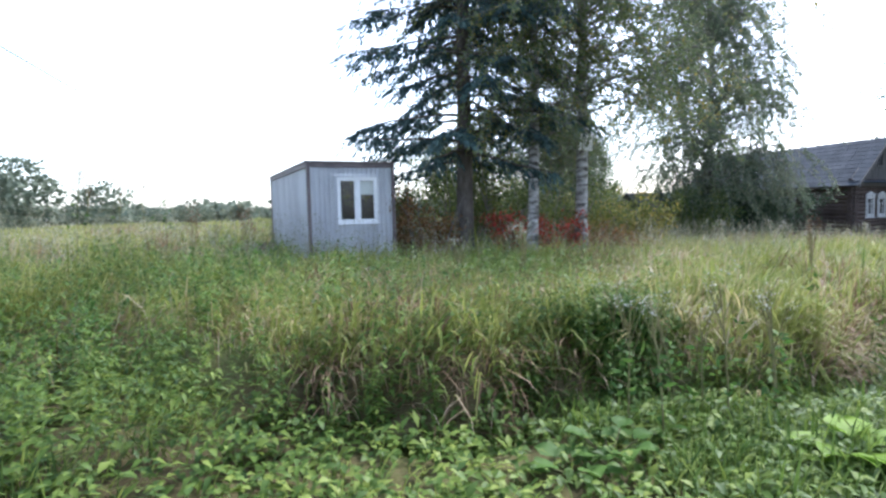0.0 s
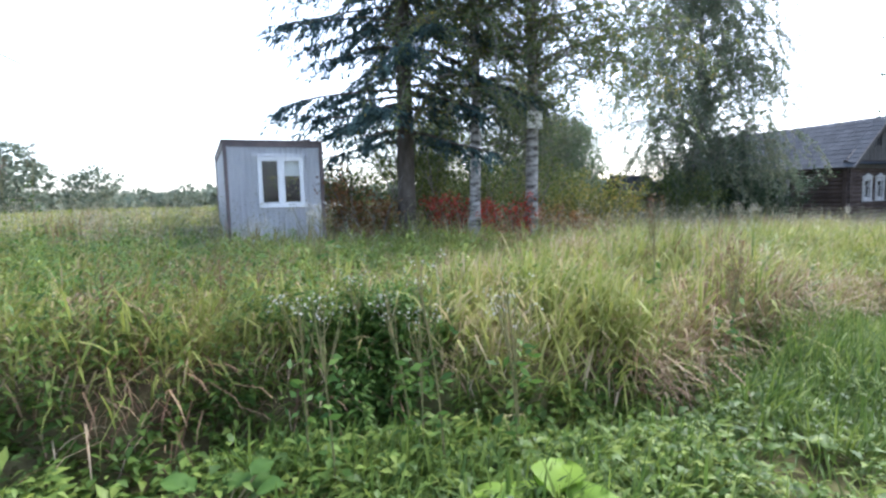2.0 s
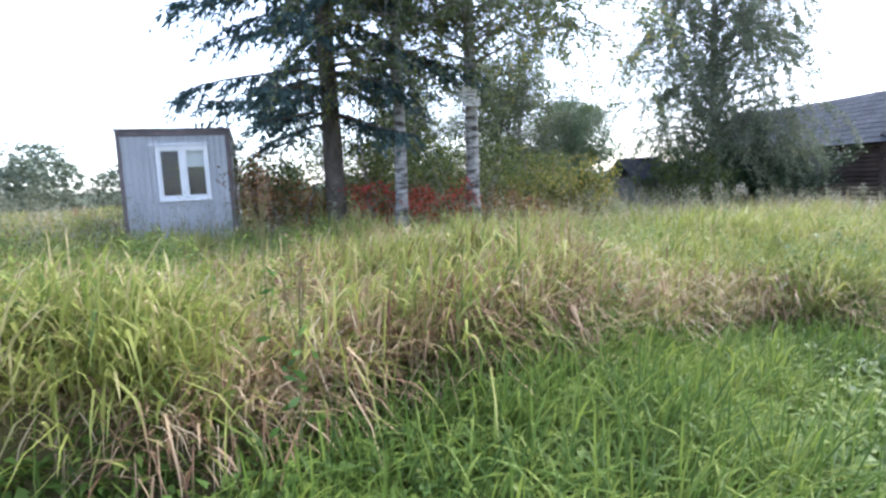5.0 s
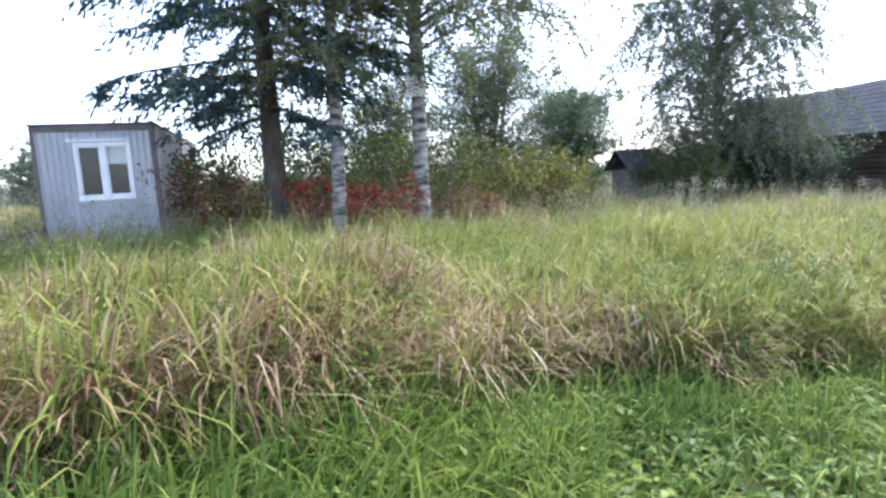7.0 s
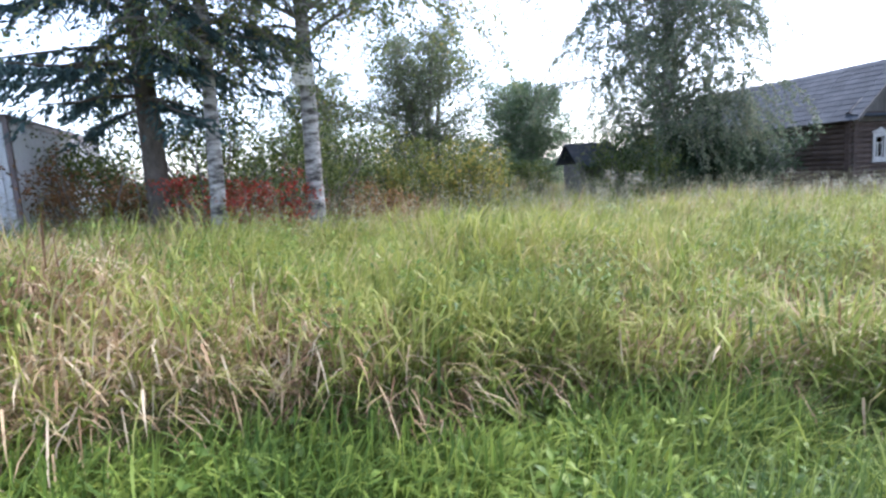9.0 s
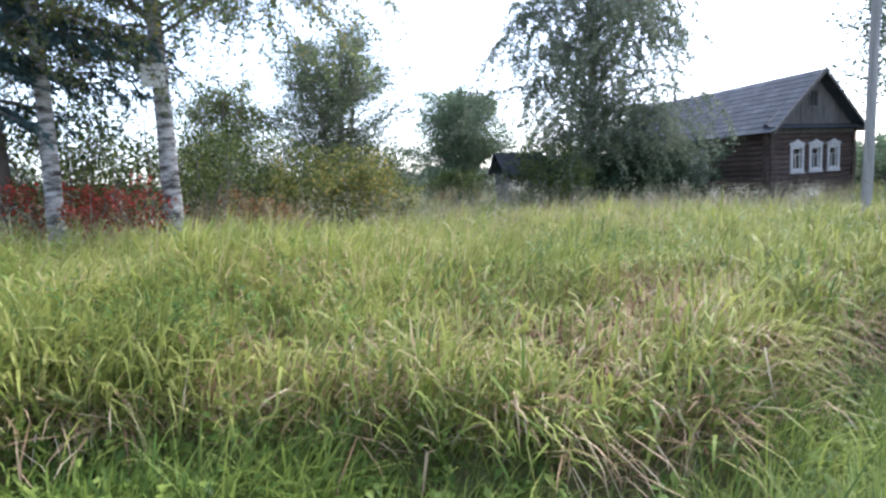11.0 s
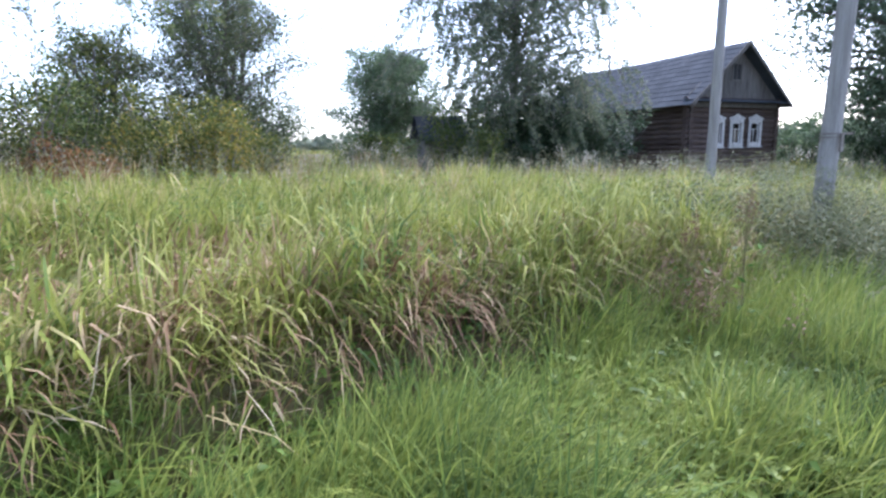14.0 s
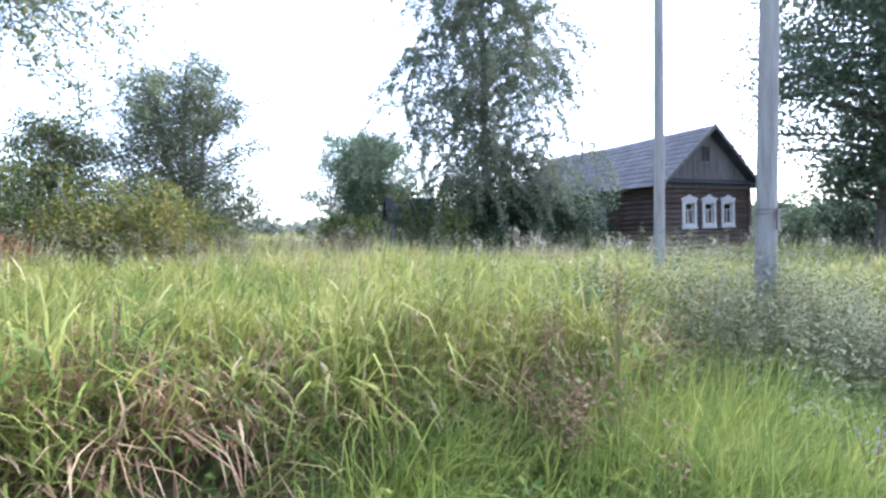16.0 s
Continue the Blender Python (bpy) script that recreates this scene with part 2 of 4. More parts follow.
def tubes(paths, sides=6):
    """Tapered tubes; each path is a list of (point, radius). Returns vertices and quads."""
    V, Q, base = [], [], 0
    for path in paths:
        P = np.array([p for p, _ in path], float)
        R = np.array([r for _, r in path], float)
        T = np.gradient(P, axis=0)
        T /= np.linalg.norm(T, axis=1, keepdims=True) + 1e-9
        ref = np.array([0.31, 0.95, 0.05]) if abs(T[0, 2]) > 0.7 else np.array([0, 0, 1.0])
        A = np.cross(T, ref)
        A /= np.linalg.norm(A, axis=1, keepdims=True) + 1e-9
        B = np.cross(T, A)
        ang = np.arange(sides) * 2 * math.pi / sides
        ring = P[:, None] + R[:, None, None] * (np.cos(ang)[None, :, None] * A[:, None] + np.sin(ang)[None, :, None] * B[:, None])
        V.append(ring.reshape(-1, 3))
        i, j = np.meshgrid(np.arange(len(P) - 1), np.arange(sides), indexing="ij")
        k = (j + 1) % sides
        Q.append(np.stack([base + i * sides + j, base + i * sides + k, base + (i + 1) * sides + k, base + (i + 1) * sides + j], -1).reshape(-1, 4))
        base += len(P) * sides
    return np.concatenate(V), np.concatenate(Q)


def leaf_quads(C, size, flat=0.5, droop=0.0, long=1.5):
    """A diamond leaf at each place of C, slightly folded, with random turn."""
    n = len(C)
    size = np.broadcast_to(size, n)[:, None] * rng.uniform(0.7, 1.3, (n, 1))
    D = rng.normal(size=(n, 3))
    D[:, 2] = D[:, 2] * flat - droop
    D /= np.linalg.norm(D, axis=1, keepdims=True)
    S = np.cross(D, rng.normal(size=(n, 3)))
    S /= np.linalg.norm(S, axis=1, keepdims=True) + 1e-9
    N = np.cross(D, S)
    a = C
    b = C + D * size * long * 0.45 + S * size * 0.5 + N * size * 0.12
    c = C + D * size * long
    d = C + D * size * long * 0.45 - S * size * 0.5 + N * size * 0.12
    V = np.stack([a, b, c, d], 1).reshape(-1, 3)
    return V, np.arange(4 * n).reshape(n, 4)


def blades(P, h, w, az, lean, curl=0.6):
    """Grass blades: bent, tapered strips with two quads and a tip."""
    n = len(P)
    out = np.stack([np.cos(az), np.sin(az), np.zeros(n)], 1)
    tw = az + math.pi / 2 + rng.normal(0, 0.5, n)
    side = np.stack([np.cos(tw), np.sin(tw), np.zeros(n)], 1)
    V = np.zeros((n, 7, 3))
    curl = curl * rng.uniform(0.3, 1.6, n)
    for i, (s, wk) in enumerate(((0, 0.7), (0.42, 1.0), (0.78, 0.7))):
        ang = lean * (1 - curl + 2 * curl * s)
        c = P + out * (h * s * np.sin(ang * 0.85))[:, None]
        c[:, 2] += h * s * np.cos(ang * 0.85)
        V[:, 2 * i] = c - side * (w * wk * 0.5)[:, None]
        V[:, 2 * i + 1] = c + side * (w * wk * 0.5)[:, None]
    ang = np.minimum(lean * (1 + curl), 2.6)
    c = P + out * (h * np.sin(ang * 0.85))[:, None]
    c[:, 2] += h * np.cos(ang * 0.85)
    V[:, 6] = c
    o = (np.arange(n) * 7)[:, None]
    Q = np.concatenate([o + [0, 1, 3, 2], o + [2, 3, 5, 4]])
    return V.reshape(-1, 3), Q, o + [4, 5, 6]


def vnoise(x, y, scale, seed=0):
    """Smooth random field, about 0 to 1."""
    r = np.random.default_rng(seed).random((64, 64))
    x, y = x / scale + 31.3, y / scale + 17.7
    i, j = np.floor(x).astype(int), np.floor(y).astype(int)
    fx, fy = x - i, y - j
    fx, fy = fx * fx * (3 - 2 * fx), fy * fy * (3 - 2 * fy)
    g = lambda a, b: r[a % 64, b % 64]
    return (g(i, j) * (1 - fx) + g(i + 1, j) * fx) * (1 - fy) + (g(i, j + 1) * (1 - fx) + g(i + 1, j + 1) * fx) * fy


# ---- ground: a trodden grassy track, a low bank beside it, and a meadow ----
UD, ND = np.array([0.896, 0.444]), np.array([-0.444, 0.896])   # along the track, away from it


def to_xy(u, v):
    return u * UD[0] + v * ND[0], -0.1 + u * UD[1] + v * ND[1]


def to_uv(x, y):
    return x * UD[0] + (y + 0.1) * UD[1], x * ND[0] + (y + 0.1) * ND[1]


def step(a, b, x):
    k = np.clip((x - a) / (b - a), 0, 1)
    return k * k * (3 - 2 * k)


EDGE_U = (-8.0, -0.8, 0.2, 0.7, 1.3, 2.9, 3.6, 4.5, 5.5, 6.7, 7.8, 8.9, 9.6, 10.3, 11.2, 12.1, 12.9, 13.7, 14.5, 15.3, 16.7, 17.5, 20.0, 25.0)
EDGE_V = (6.6, 6.2, 4.2, 3.5, 2.95, 2.85, 2.45, 2.35, 2.6, 2.75, 3.05, 3.1, 2.85, 2.9, 2.6, 1.95, 1.7, 1.75, 2.05, 2.3, 2.6, 2.5, 3.0, 3.2)


def edge_of(u):
    """How far from the track's line the foot of the bank lies."""
    return np.interp(u, EDGE_U, EDGE_V) + 0.22 * (vnoise(np.asarray(u, float), np.zeros_like(u, float), 0.45, 3) - 0.5)


def height(x, y):
    x, y = np.asarray(x, float), np.asarray(y, float)
    u, v = to_uv(x, y)
    z = 0.15 - 0.055 * np.clip(x, -8, 19)
    edge = edge_of(u)
    steep = 0.10 * step(0.4, 1.4, u) * step(5.2, 3.6, u) + 0.13 * step(12.5, 13.6, u) * step(17.5, 15.8, u)
    z = z + (0.10 + 0.17 * step(8.5, 4.0, v)) * step(edge - 0.1, edge + 0.26, v) * step(30, 14, v)
    z = z + steep * step(edge + 0.02, edge + 0.2, v) * step(edge + 2.2, edge + 0.7, v) - 0.10 * step(0.4, 0.1, abs(v - edge + 0.02)) * step(0.3, 1.3, u) * step(5.4, 4.0, u)
    z = z + 0.10 * (vnoise(x, y, 2.5, 4) - 0.5) + 0.05 * (vnoise(x, y, 0.6, 5) - 0.5)
    far = step(45, 120, np.hypot(x - 6, y - 10))
    return z * (1 - far) + 0.0 * far


gs = np.sinh(np.linspace(-6.4, 6.4, 321)) * (1500 / math.sinh(6.4))
gx, gy = np.meshgrid(gs + 7, gs + 6, indexing="ij")
gv = np.stack([gx, gy, height(gx, gy)], -1).reshape(-1, 3)
gi, gj = np.meshgrid(np.arange(320), np.arange(320), indexing="ij")
ga = (gi * 321 + gj).ravel()
ground = ob_np("ground", gv, np.stack([ga, ga + 321, ga + 322, ga + 1], 1), None, M_soil)
tagged(ground, "sloping meadow ground of dark soil and old thatch", "ground", kind="structure")

# ---- the grasses ----


def scatter(n, u0, u1, v0, v1, clump=0.0, power=1.0, tuft=55):
    """n places of a stretch of the plan, gathered in tufts of the given spread."""
    k = max(1, n // tuft)
    m = k if clump else n
    u = rng.uniform(u0, u1, m)
    v = v0 + (v1 - v0) * rng.random(m) ** power
    if clump:
        i = rng.integers(0, k, n)
        off = rng.normal(0, clump, (n, 2))
        az = np.arctan2(off[:, 1], off[:, 0])
        x, y = to_xy(u[i], v[i])
        turn = rng.uniform(0, 2 * math.pi, k)[i]
        dx, dy = np.cos(az) + 0.9 * np.cos(turn) + 0.95 * UD[0] - 0.25 * ND[0], np.sin(az) + 0.9 * np.sin(turn) + 0.95 * UD[1] - 0.25 * ND[1]
        return x + off[:, 0], y + off[:, 1], np.arctan2(dy, dx) + rng.normal(0, 0.5, n)
    x, y = to_xy(u, v)
    return x, y, rng.uniform(0, 2 * math.pi, n)


def grass(name, label, mat, sets):
    """One sheet of blades; each set is (n, u0, u1, v0, v1, clump, power, h0, h1, w, lean, keep, rise):
    with rise, the blades are stem leaves that start at any height up to it."""
    VV, QQ, TT, base = [], [], [], 0
    for n, u0, u1, v0, v1, clump, power, h0, h1, w, lean, keep, rise in sets:
        x, y, az = scatter(n, u0, u1, v0, v1, clump, power)
        if keep is not None:
            k = rng.random(n) < keep(x, y, *to_uv(x, y))
            x, y, az = x[k], y[k], az[k]
        m = len(x)
        lush = 0.3 + 0.85 * vnoise(x, y, 1.3, 8) + 0.65 * vnoise(x, y, 0.42, 9)
        lush = lush * (1 - 0.28 * step(6.5, 3.8, to_uv(x, y)[0]))
        h = rng.uniform(h0, h1, m) * (0.5 + 0.5 * lush if rise else lush)
        P = np.stack([x, y, height(x, y) - 0.02 + rise * lush * rng.random(m) ** 0.8], 1)
        if rise:
            az = az + rng.normal(0, 0.8, m)
        ln = np.clip(rng.normal(lean, lean * 0.45, m), 0.02, 1.7)
        V, Q, T = blades(P, h, w * rng.uniform(0.6, 1.4, m), az, ln)
        VV.append(V), QQ.append(Q + base), TT.append(T + base)
        base += len(V)
    ob = ob_np(name, np.concatenate(VV), np.concatenate(QQ), np.concatenate(TT), mat)
    return tagged(ob, label, "grass", kind="stuff")


on_track = lambda x, y, u, v: step(0.35, -0.15, v - edge_of(u)) * (0.35 + 0.65 * step(0.25, 0.5, vnoise(x, y, 0.9, 21)))
thicket = lambda x, y: step(2.3, 1.2, np.hypot(x - 16.7, (y - 11.3) * 1.3))
on_bank = lambda x, y, u, v: step(-0.02, 0.26, v - edge_of(u)) * (1 - 0.85 * thicket(x, y))
dead = lambda x, y, u, v: np.clip(step(0.44, 0.74, vnoise(x, y, 1.3, 12)) * 0.85 + step(1.1, 0.3, abs(v - edge_of(u) - 0.35)) * 0.55 * step(0.4, 0.65, vnoise(x, y, 0.8, 14)) + step(2.6, 0.6, np.hypot(u - 8.4, v - 3.1)) * 0.7 + step(3.2, 1.0, np.hypot(u - 5.6, v - 6.2)) * 0.4 + step(2.4, 0.6, np.hypot(u - 12.3, v - 3.4)) * 0.5 + step(1.5, 0.4, np.hypot(u - 14.3, v - 2.7)) * 0.6, 0.04, 1)
bank_green = lambda x, y, u, v: on_bank(x, y, u, v) * (1 - 0.6 * step(4.6, 2.6, u) * step(9, 6, v)) * (1 - 0.75 * dead(x, y, u, v))
bank_dead = lambda x, y, u, v: on_bank(x, y, u, v) * dead(x, y, u, v)

green_patch = lambda x, y, u, v: bank_green(x, y, u, v) * step(0.4, 0.6, vnoise(x, y, 0.9, 31))
meadow = lambda x, y, u, v: (1 - 0.75 * dead(x, y, u, v)) * on_bank(x, y, u, v)
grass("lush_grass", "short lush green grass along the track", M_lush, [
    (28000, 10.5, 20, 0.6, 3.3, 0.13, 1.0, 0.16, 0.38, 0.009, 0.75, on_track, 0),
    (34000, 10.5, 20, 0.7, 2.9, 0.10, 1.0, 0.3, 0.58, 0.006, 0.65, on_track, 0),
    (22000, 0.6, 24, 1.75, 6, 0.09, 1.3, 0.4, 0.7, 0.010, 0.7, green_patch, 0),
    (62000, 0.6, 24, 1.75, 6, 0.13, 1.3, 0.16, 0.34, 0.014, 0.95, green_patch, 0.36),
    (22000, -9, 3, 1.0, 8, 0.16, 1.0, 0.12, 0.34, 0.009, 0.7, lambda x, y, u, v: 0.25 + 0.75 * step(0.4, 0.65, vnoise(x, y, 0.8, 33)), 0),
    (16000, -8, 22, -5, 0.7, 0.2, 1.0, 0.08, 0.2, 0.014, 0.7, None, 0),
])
# track grass up to u 11.5, with shade put into its blade colour
grass("shaded_green_grass", "dense deep green grass at the foot of the bank, darkened for shade", M_shaded, [
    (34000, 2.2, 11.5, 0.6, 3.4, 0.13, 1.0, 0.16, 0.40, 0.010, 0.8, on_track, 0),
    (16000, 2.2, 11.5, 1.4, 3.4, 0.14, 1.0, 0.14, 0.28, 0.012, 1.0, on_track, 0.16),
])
grass("tall_grass", "tall yellow-green meadow grass leaning in tufts", M_tall, [
    (48000, 0.4, 22, 1.75, 5.2, 0.085, 1.15, 0.34, 0.72, 0.009, 0.75, bank_green, 0),
    (94000, 0.4, 22, 1.75, 5.2, 0.13, 1.15, 0.17, 0.36, 0.0125, 0.9, bank_green, 0.40),
    (42000, -3, 27, 4.3, 10, 0.12, 1.0, 0.36, 0.72, 0.012, 0.65, meadow, 0),
    (50000, -3, 27, 4.3, 10, 0.16, 1.0, 0.2, 0.38, 0.015, 0.85, meadow, 0.42),
    (40000, -22, 40, 9, 34, 0.35, 1.2, 0.35, 0.7, 0.026, 0.6, None, 0),
    (16000, -70, 50, 15, 95, 0.8, 1.2, 0.4, 0.7, 0.08, 0.5, None, 0),
])
grass("dry_grass", "dead brown and straw-coloured matted grass", M_dry, [
    (26000, 0.4, 22, 1.75, 5.2, 0.11, 1.5, 0.3, 0.62, 0.009, 1.0, bank_dead, 0),
    (60000, 0.4, 22, 1.75, 5.2, 0.14, 1.5, 0.15, 0.32, 0.012, 1.25, bank_dead, 0.30),
    (14000, 0.8, 18, 1.75, 4.0, 0.13, 1.3, 0.2, 0.5, 0.009, 1.3, on_bank, 0),
    (20000, -4, 27, 4.2, 12, 0.2, 1.0, 0.4, 0.8, 0.007, 0.5, lambda x, y, u, v: dead(x, y, u, v), 0),
    (16000, 1.2, 8, 3.6, 8, 0.16, 1.0, 0.16, 0.34, 0.010, 1.0, None, 0.42),
    (6000, -15, 35, 10, 30, 0.3, 1.0, 0.5, 0.9, 0.018, 0.3, None, 0),
])


def hanging_grass(n, u0, u1, strength):
    """Old blades rooted on the lip of the bank that fall over it towards the track."""
    k = max(1, n // 12)
    cu = rng.uniform(u0, u1, k)
    cu = cu[rng.random(k) < strength(cu)]
    i = rng.integers(0, len(cu), n)
    u = cu[i] + rng.normal(0, 0.06, n)
    v = edge_of(u) + rng.uniform(0.08, 0.34, n)
    x, y = to_xy(u, v)
    az = math.atan2(-ND[1], -ND[0]) + rng.normal(0, 0.6, n) + rng.normal(0, 0.8, len(cu))[i]
    P = np.stack([x, y, height(x, y) - 0.01], 1)
    return blades(P, rng.uniform(0.18, 0.45, n), 0.007 * rng.uniform(0.6, 1.5, n), az, np.clip(rng.normal(1.25, 0.22, n), 0.7, 1.8), 0.5)


V, Q, T = hanging_grass(1200, 0.6, 18, lambda u: 0.35 + 0.65 * step(0.45, 0.6, vnoise(u, u * 0, 0.8, 61)))
tagged(ob_np("hanging_grass", V, Q, T, M_dry), "withered brown grass drooping over the bank edge", "grass", kind="stuff")


def herb_patch(name, label, mat, n, place, leaves, size, h0, h1, wide=0.27):
    """Low leafy herbs: rosettes and short stems with broad leaves, all of one sheet."""
    x, y = place(n)
    n = len(x)
    z = height(x, y)
    hh = rng.uniform(h0, h1, n)
    i = np.repeat(np.arange(n), leaves)
    m = len(i)
    s = rng.random(m)
    az = rng.uniform(0, 2 * math.pi, m)
    C = np.stack([x[i] + 0.05 * np.cos(az) * rng.random(m), y[i] + 0.05 * np.sin(az) * rng.random(m), z[i] + hh[i] * (0.15 + 0.85 * s)], 1)
    L = size * rng.uniform(0.6, 1.3, m) * (1.15 - 0.5 * s)
    D = np.stack([np.cos(az), np.sin(az), rng.normal(0.15, 0.35, m)], 1)
    S = np.stack([-np.sin(az), np.cos(az), rng.normal(0, 0.25, m)], 1)
    up = np.array([0, 0, 1.0])
    a = C
    b = C + D * (L * 0.4)[:, None] + S * (L * wide)[:, None] + up * (L * 0.1)[:, None]
    c = C + D * (L * 0.55)[:, None]
    d = C + D * (L * 0.4)[:, None] - S * (L * wide)[:, None] + up * (L * 0.1)[:, None]
    e = C + D * L[:, None] - up * (L * 0.22)[:, None]
    V = np.stack([a, b, c, d, e], 1).reshape(-1, 3)
    o = (np.arange(m) * 5)[:, None]
    T = np.concatenate([o + [0, 1, 2], o + [0, 2, 3], o + [1, 4, 2], o + [2, 4, 3]])
    return tagged(ob_np(name, V, None, T, mat), label, "plants", kind="stuff")


def herbs_place(n):
    m, q = int(n * 0.52), int(n * 0.2)
    u = np.concatenate([rng.uniform(-8, 2.0, m), rng.uniform(1.2, 4.4, q), rng.uniform(3, 18, n - m - q)])
    v = np.where(u < 2.0, rng.uniform(0.9, 7.0, n), rng.uniform(0.8, 3.1, n))
    keep = (v < edge_of(u) + 0.15) & (rng.random(n) < 0.25 + step(0.3, 0.6, vnoise(u, v, 1.0, 44)))
    return to_xy(u[keep], v[keep])


def nettle_place(n):
    cu = np.array([2.95, 3.2, 2.75, 3.05, 14.6, 15.4])
    cv = np.array([2.95, 3.15, 3.25, 3.05, 2.5, 4.0])
    i = rng.choice(len(cu), n, p=np.array([5, 5, 4, 4, 1, 2]) / 21)
    return to_xy(cu[i] + rng.normal(0, 0.16, n), cv[i] + rng.normal(0, 0.14, n))


def meadow_weeds(n):
    u, v = rng.uniform(-8, 2.2, n), 4.6 + 6 * rng.random(n) ** 1.2
    return to_xy(u, v)


def herb_spots(n):
    u, v = rng.uniform(4, 22, n), rng.uniform(3.2, 10, n)
    keep = (vnoise(u, v, 0.8, 71) > 0.6) & (v > edge_of(u) + 0.5)
    return to_xy(u[keep], v[keep])


def mugwort_place(n):
    x = rng.normal(16.8, 1.15, n)
    y = rng.normal(11.2, 0.7, n) + 0.25 * (x - 16)
    return x, y


herb_patch("low_herbs", "low broad-leaved green herbs carpeting the ground", M_herb, 15000, herbs_place, 7, 0.085, 0.04, 0.24, 0.25)
herb_patch("nettle_clump", "dark green nettle clump on the bank", M_nettle, 150, nettle_place, 46, 0.07, 0.25, 0.52, 0.17)
herb_patch("meadow_weeds", "leafy green weeds standing in the meadow", M_nettle, 620, meadow_weeds, 30, 0.09, 0.35, 0.85, 0.16)
herb_patch("leafy_weeds", "light green leafy weeds among the grass", M_herb, 1000, lambda n: to_xy(np.where(rng.random(n) < 0.66, rng.uniform(-2.5, 4.6, n), rng.uniform(4.5, 18, n)), 3.0 + 5.0 * rng.random(n) ** 1.3), 46, 0.07, 0.35, 0.8, 0.17)
herb_patch("mugwort_thicket", "grey-green mugwort thicket beside the poles", M_mugwort, 700, mugwort_place, 64, 0.056, 0.55, 1.1, 0.16)
herb_patch("distant_weeds", "pale tall weeds before the house and trees", M_pale, 4200, lambda n: to_xy(rng.uniform(-16, 34, n), 7.5 + 12 * rng.random(n) ** 0.8), 34, 0.07, 0.6, 1.3, 0.15)
herb_patch("meadow_herbs", "green leafy herbs standing in patches of the meadow", M_herb, 2400, herb_spots, 34, 0.065, 0.4, 0.85, 0.18)


def stalks(name, label, places, hgt, mat, head_mat, head, spread, count, size):
    """Tall single stalks, each with a head of small flowers or seeds."""
    for n, (x, y) in enumerate(places):
        z = float(height(x, y))
        h = hgt * (0.85 + 0.3 * rng.random())
        lx, ly = rng.normal(0, 0.06, 2)
        root = new(name)
        root.location = (x, y, z - 0.03)
        paths = [[((lx * s * s, ly * s * s, h * s), 0.006 * (1.2 - 0.7 * s)) for s in np.linspace(0, 1, 6)]]
        heads = []
        for _ in range(7):
            s = rng.uniform(0.55, 0.95)
            a = rng.uniform(0, 6.28)
            p = np.array([lx * s * s, ly * s * s, h * s])
            q = p + [spread * math.cos(a), spread * math.sin(a), 0.14 + (0.98 - s) * h * 0.5]
            paths.append([(p, 0.003), ((p + q) / 2 + [0, 0, -0.01], 0.0025), (q, 0.002)])
            heads.append(q)
        for k, pth in enumerate(paths):
            V, Q = tubes([pth], 4)
            ob_np("side_stem" if k else "stem", V, Q, None, mat, root)
        for hd in heads + [(lx, ly, h)]:
            C = np.array(hd) + rng.normal(0, 1, (count, 3)) * np.array(head)
            V, Q = leaf_quads(C, size)
            tagged(ob_np("flower_head", V, Q, None, head_mat, root), kind="stuff")
        C = np.stack([rng.normal(0, 0.05, 26), rng.normal(0, 0.05, 26), h * rng.uniform(0.15, 0.75, 26)], 1)
        V, Q = leaf_quads(C, 0.028, long=2.6)
        ob_np("stalk_leaves", V, Q, None, M_nettle, root)
        tagged(root, label, "wildflower", "tall stalks in the meadow")


def fan(cx, cy, n, sx, sy):
    return [(cx + rng.normal(0, sx), cy + rng.normal(0, sy)) for _ in range(n)]


stalks("white_wildflower", "tall wildflower with white fluffy heads", fan(1.75, 3.3, 5, 0.2, 0.2) + fan(1.0, 3.9, 4, 0.3, 0.4) + fan(0.2, 5.6, 4, 0.7, 0.5), 0.88, M_stem, M_white, (0.03, 0.03, 0.014), 0.10, 6, 0.010)
stalks("white_wildflower", "pale seeding wildflower in the far meadow", fan(12, 19, 9, 4, 1.5) + fan(17.5, 15.5, 6, 1.6, 1.2), 1.1, M_stem, M_white, (0.05, 0.05, 0.06), 0.10, 12, 0.018)
stalks("brown_dock", "dead brown dock stalk with seed spikes", [(3.62, 4.27), (3.3, 4.75), (-2.2, 4.6), (-1.75, 4.75), (14.1, 9.4), (14.35, 9.2)], 0.95, M_stem, M_seed, (0.014, 0.014, 0.06), 0.05, 30, 0.010)
stalks("willowherb", "very tall dry willowherb standing above the weeds", fan(-5.0, 8.7, 5, 0.5, 0.5), 1.85, M_stem, M_seed, (0.03, 0.03, 0.09), 0.06, 34, 0.014)
herb_patch("seeding_weeds", "brown seeding weeds at the edge of the bank", M_seed, 60, lambda n: (rng.normal(14.15, 0.22, n), rng.normal(9.45, 0.16, n)), 60, 0.035, 0.35, 0.75, 0.2)
stalks("violet_wildflower", "small wildflower with violet petals beside the track", fan(15.9, 8.5, 6, 0.5, 0.25), 0.42, M_stem, M_violet, (0.009, 0.009, 0.006), 0.06, 5, 0.009)


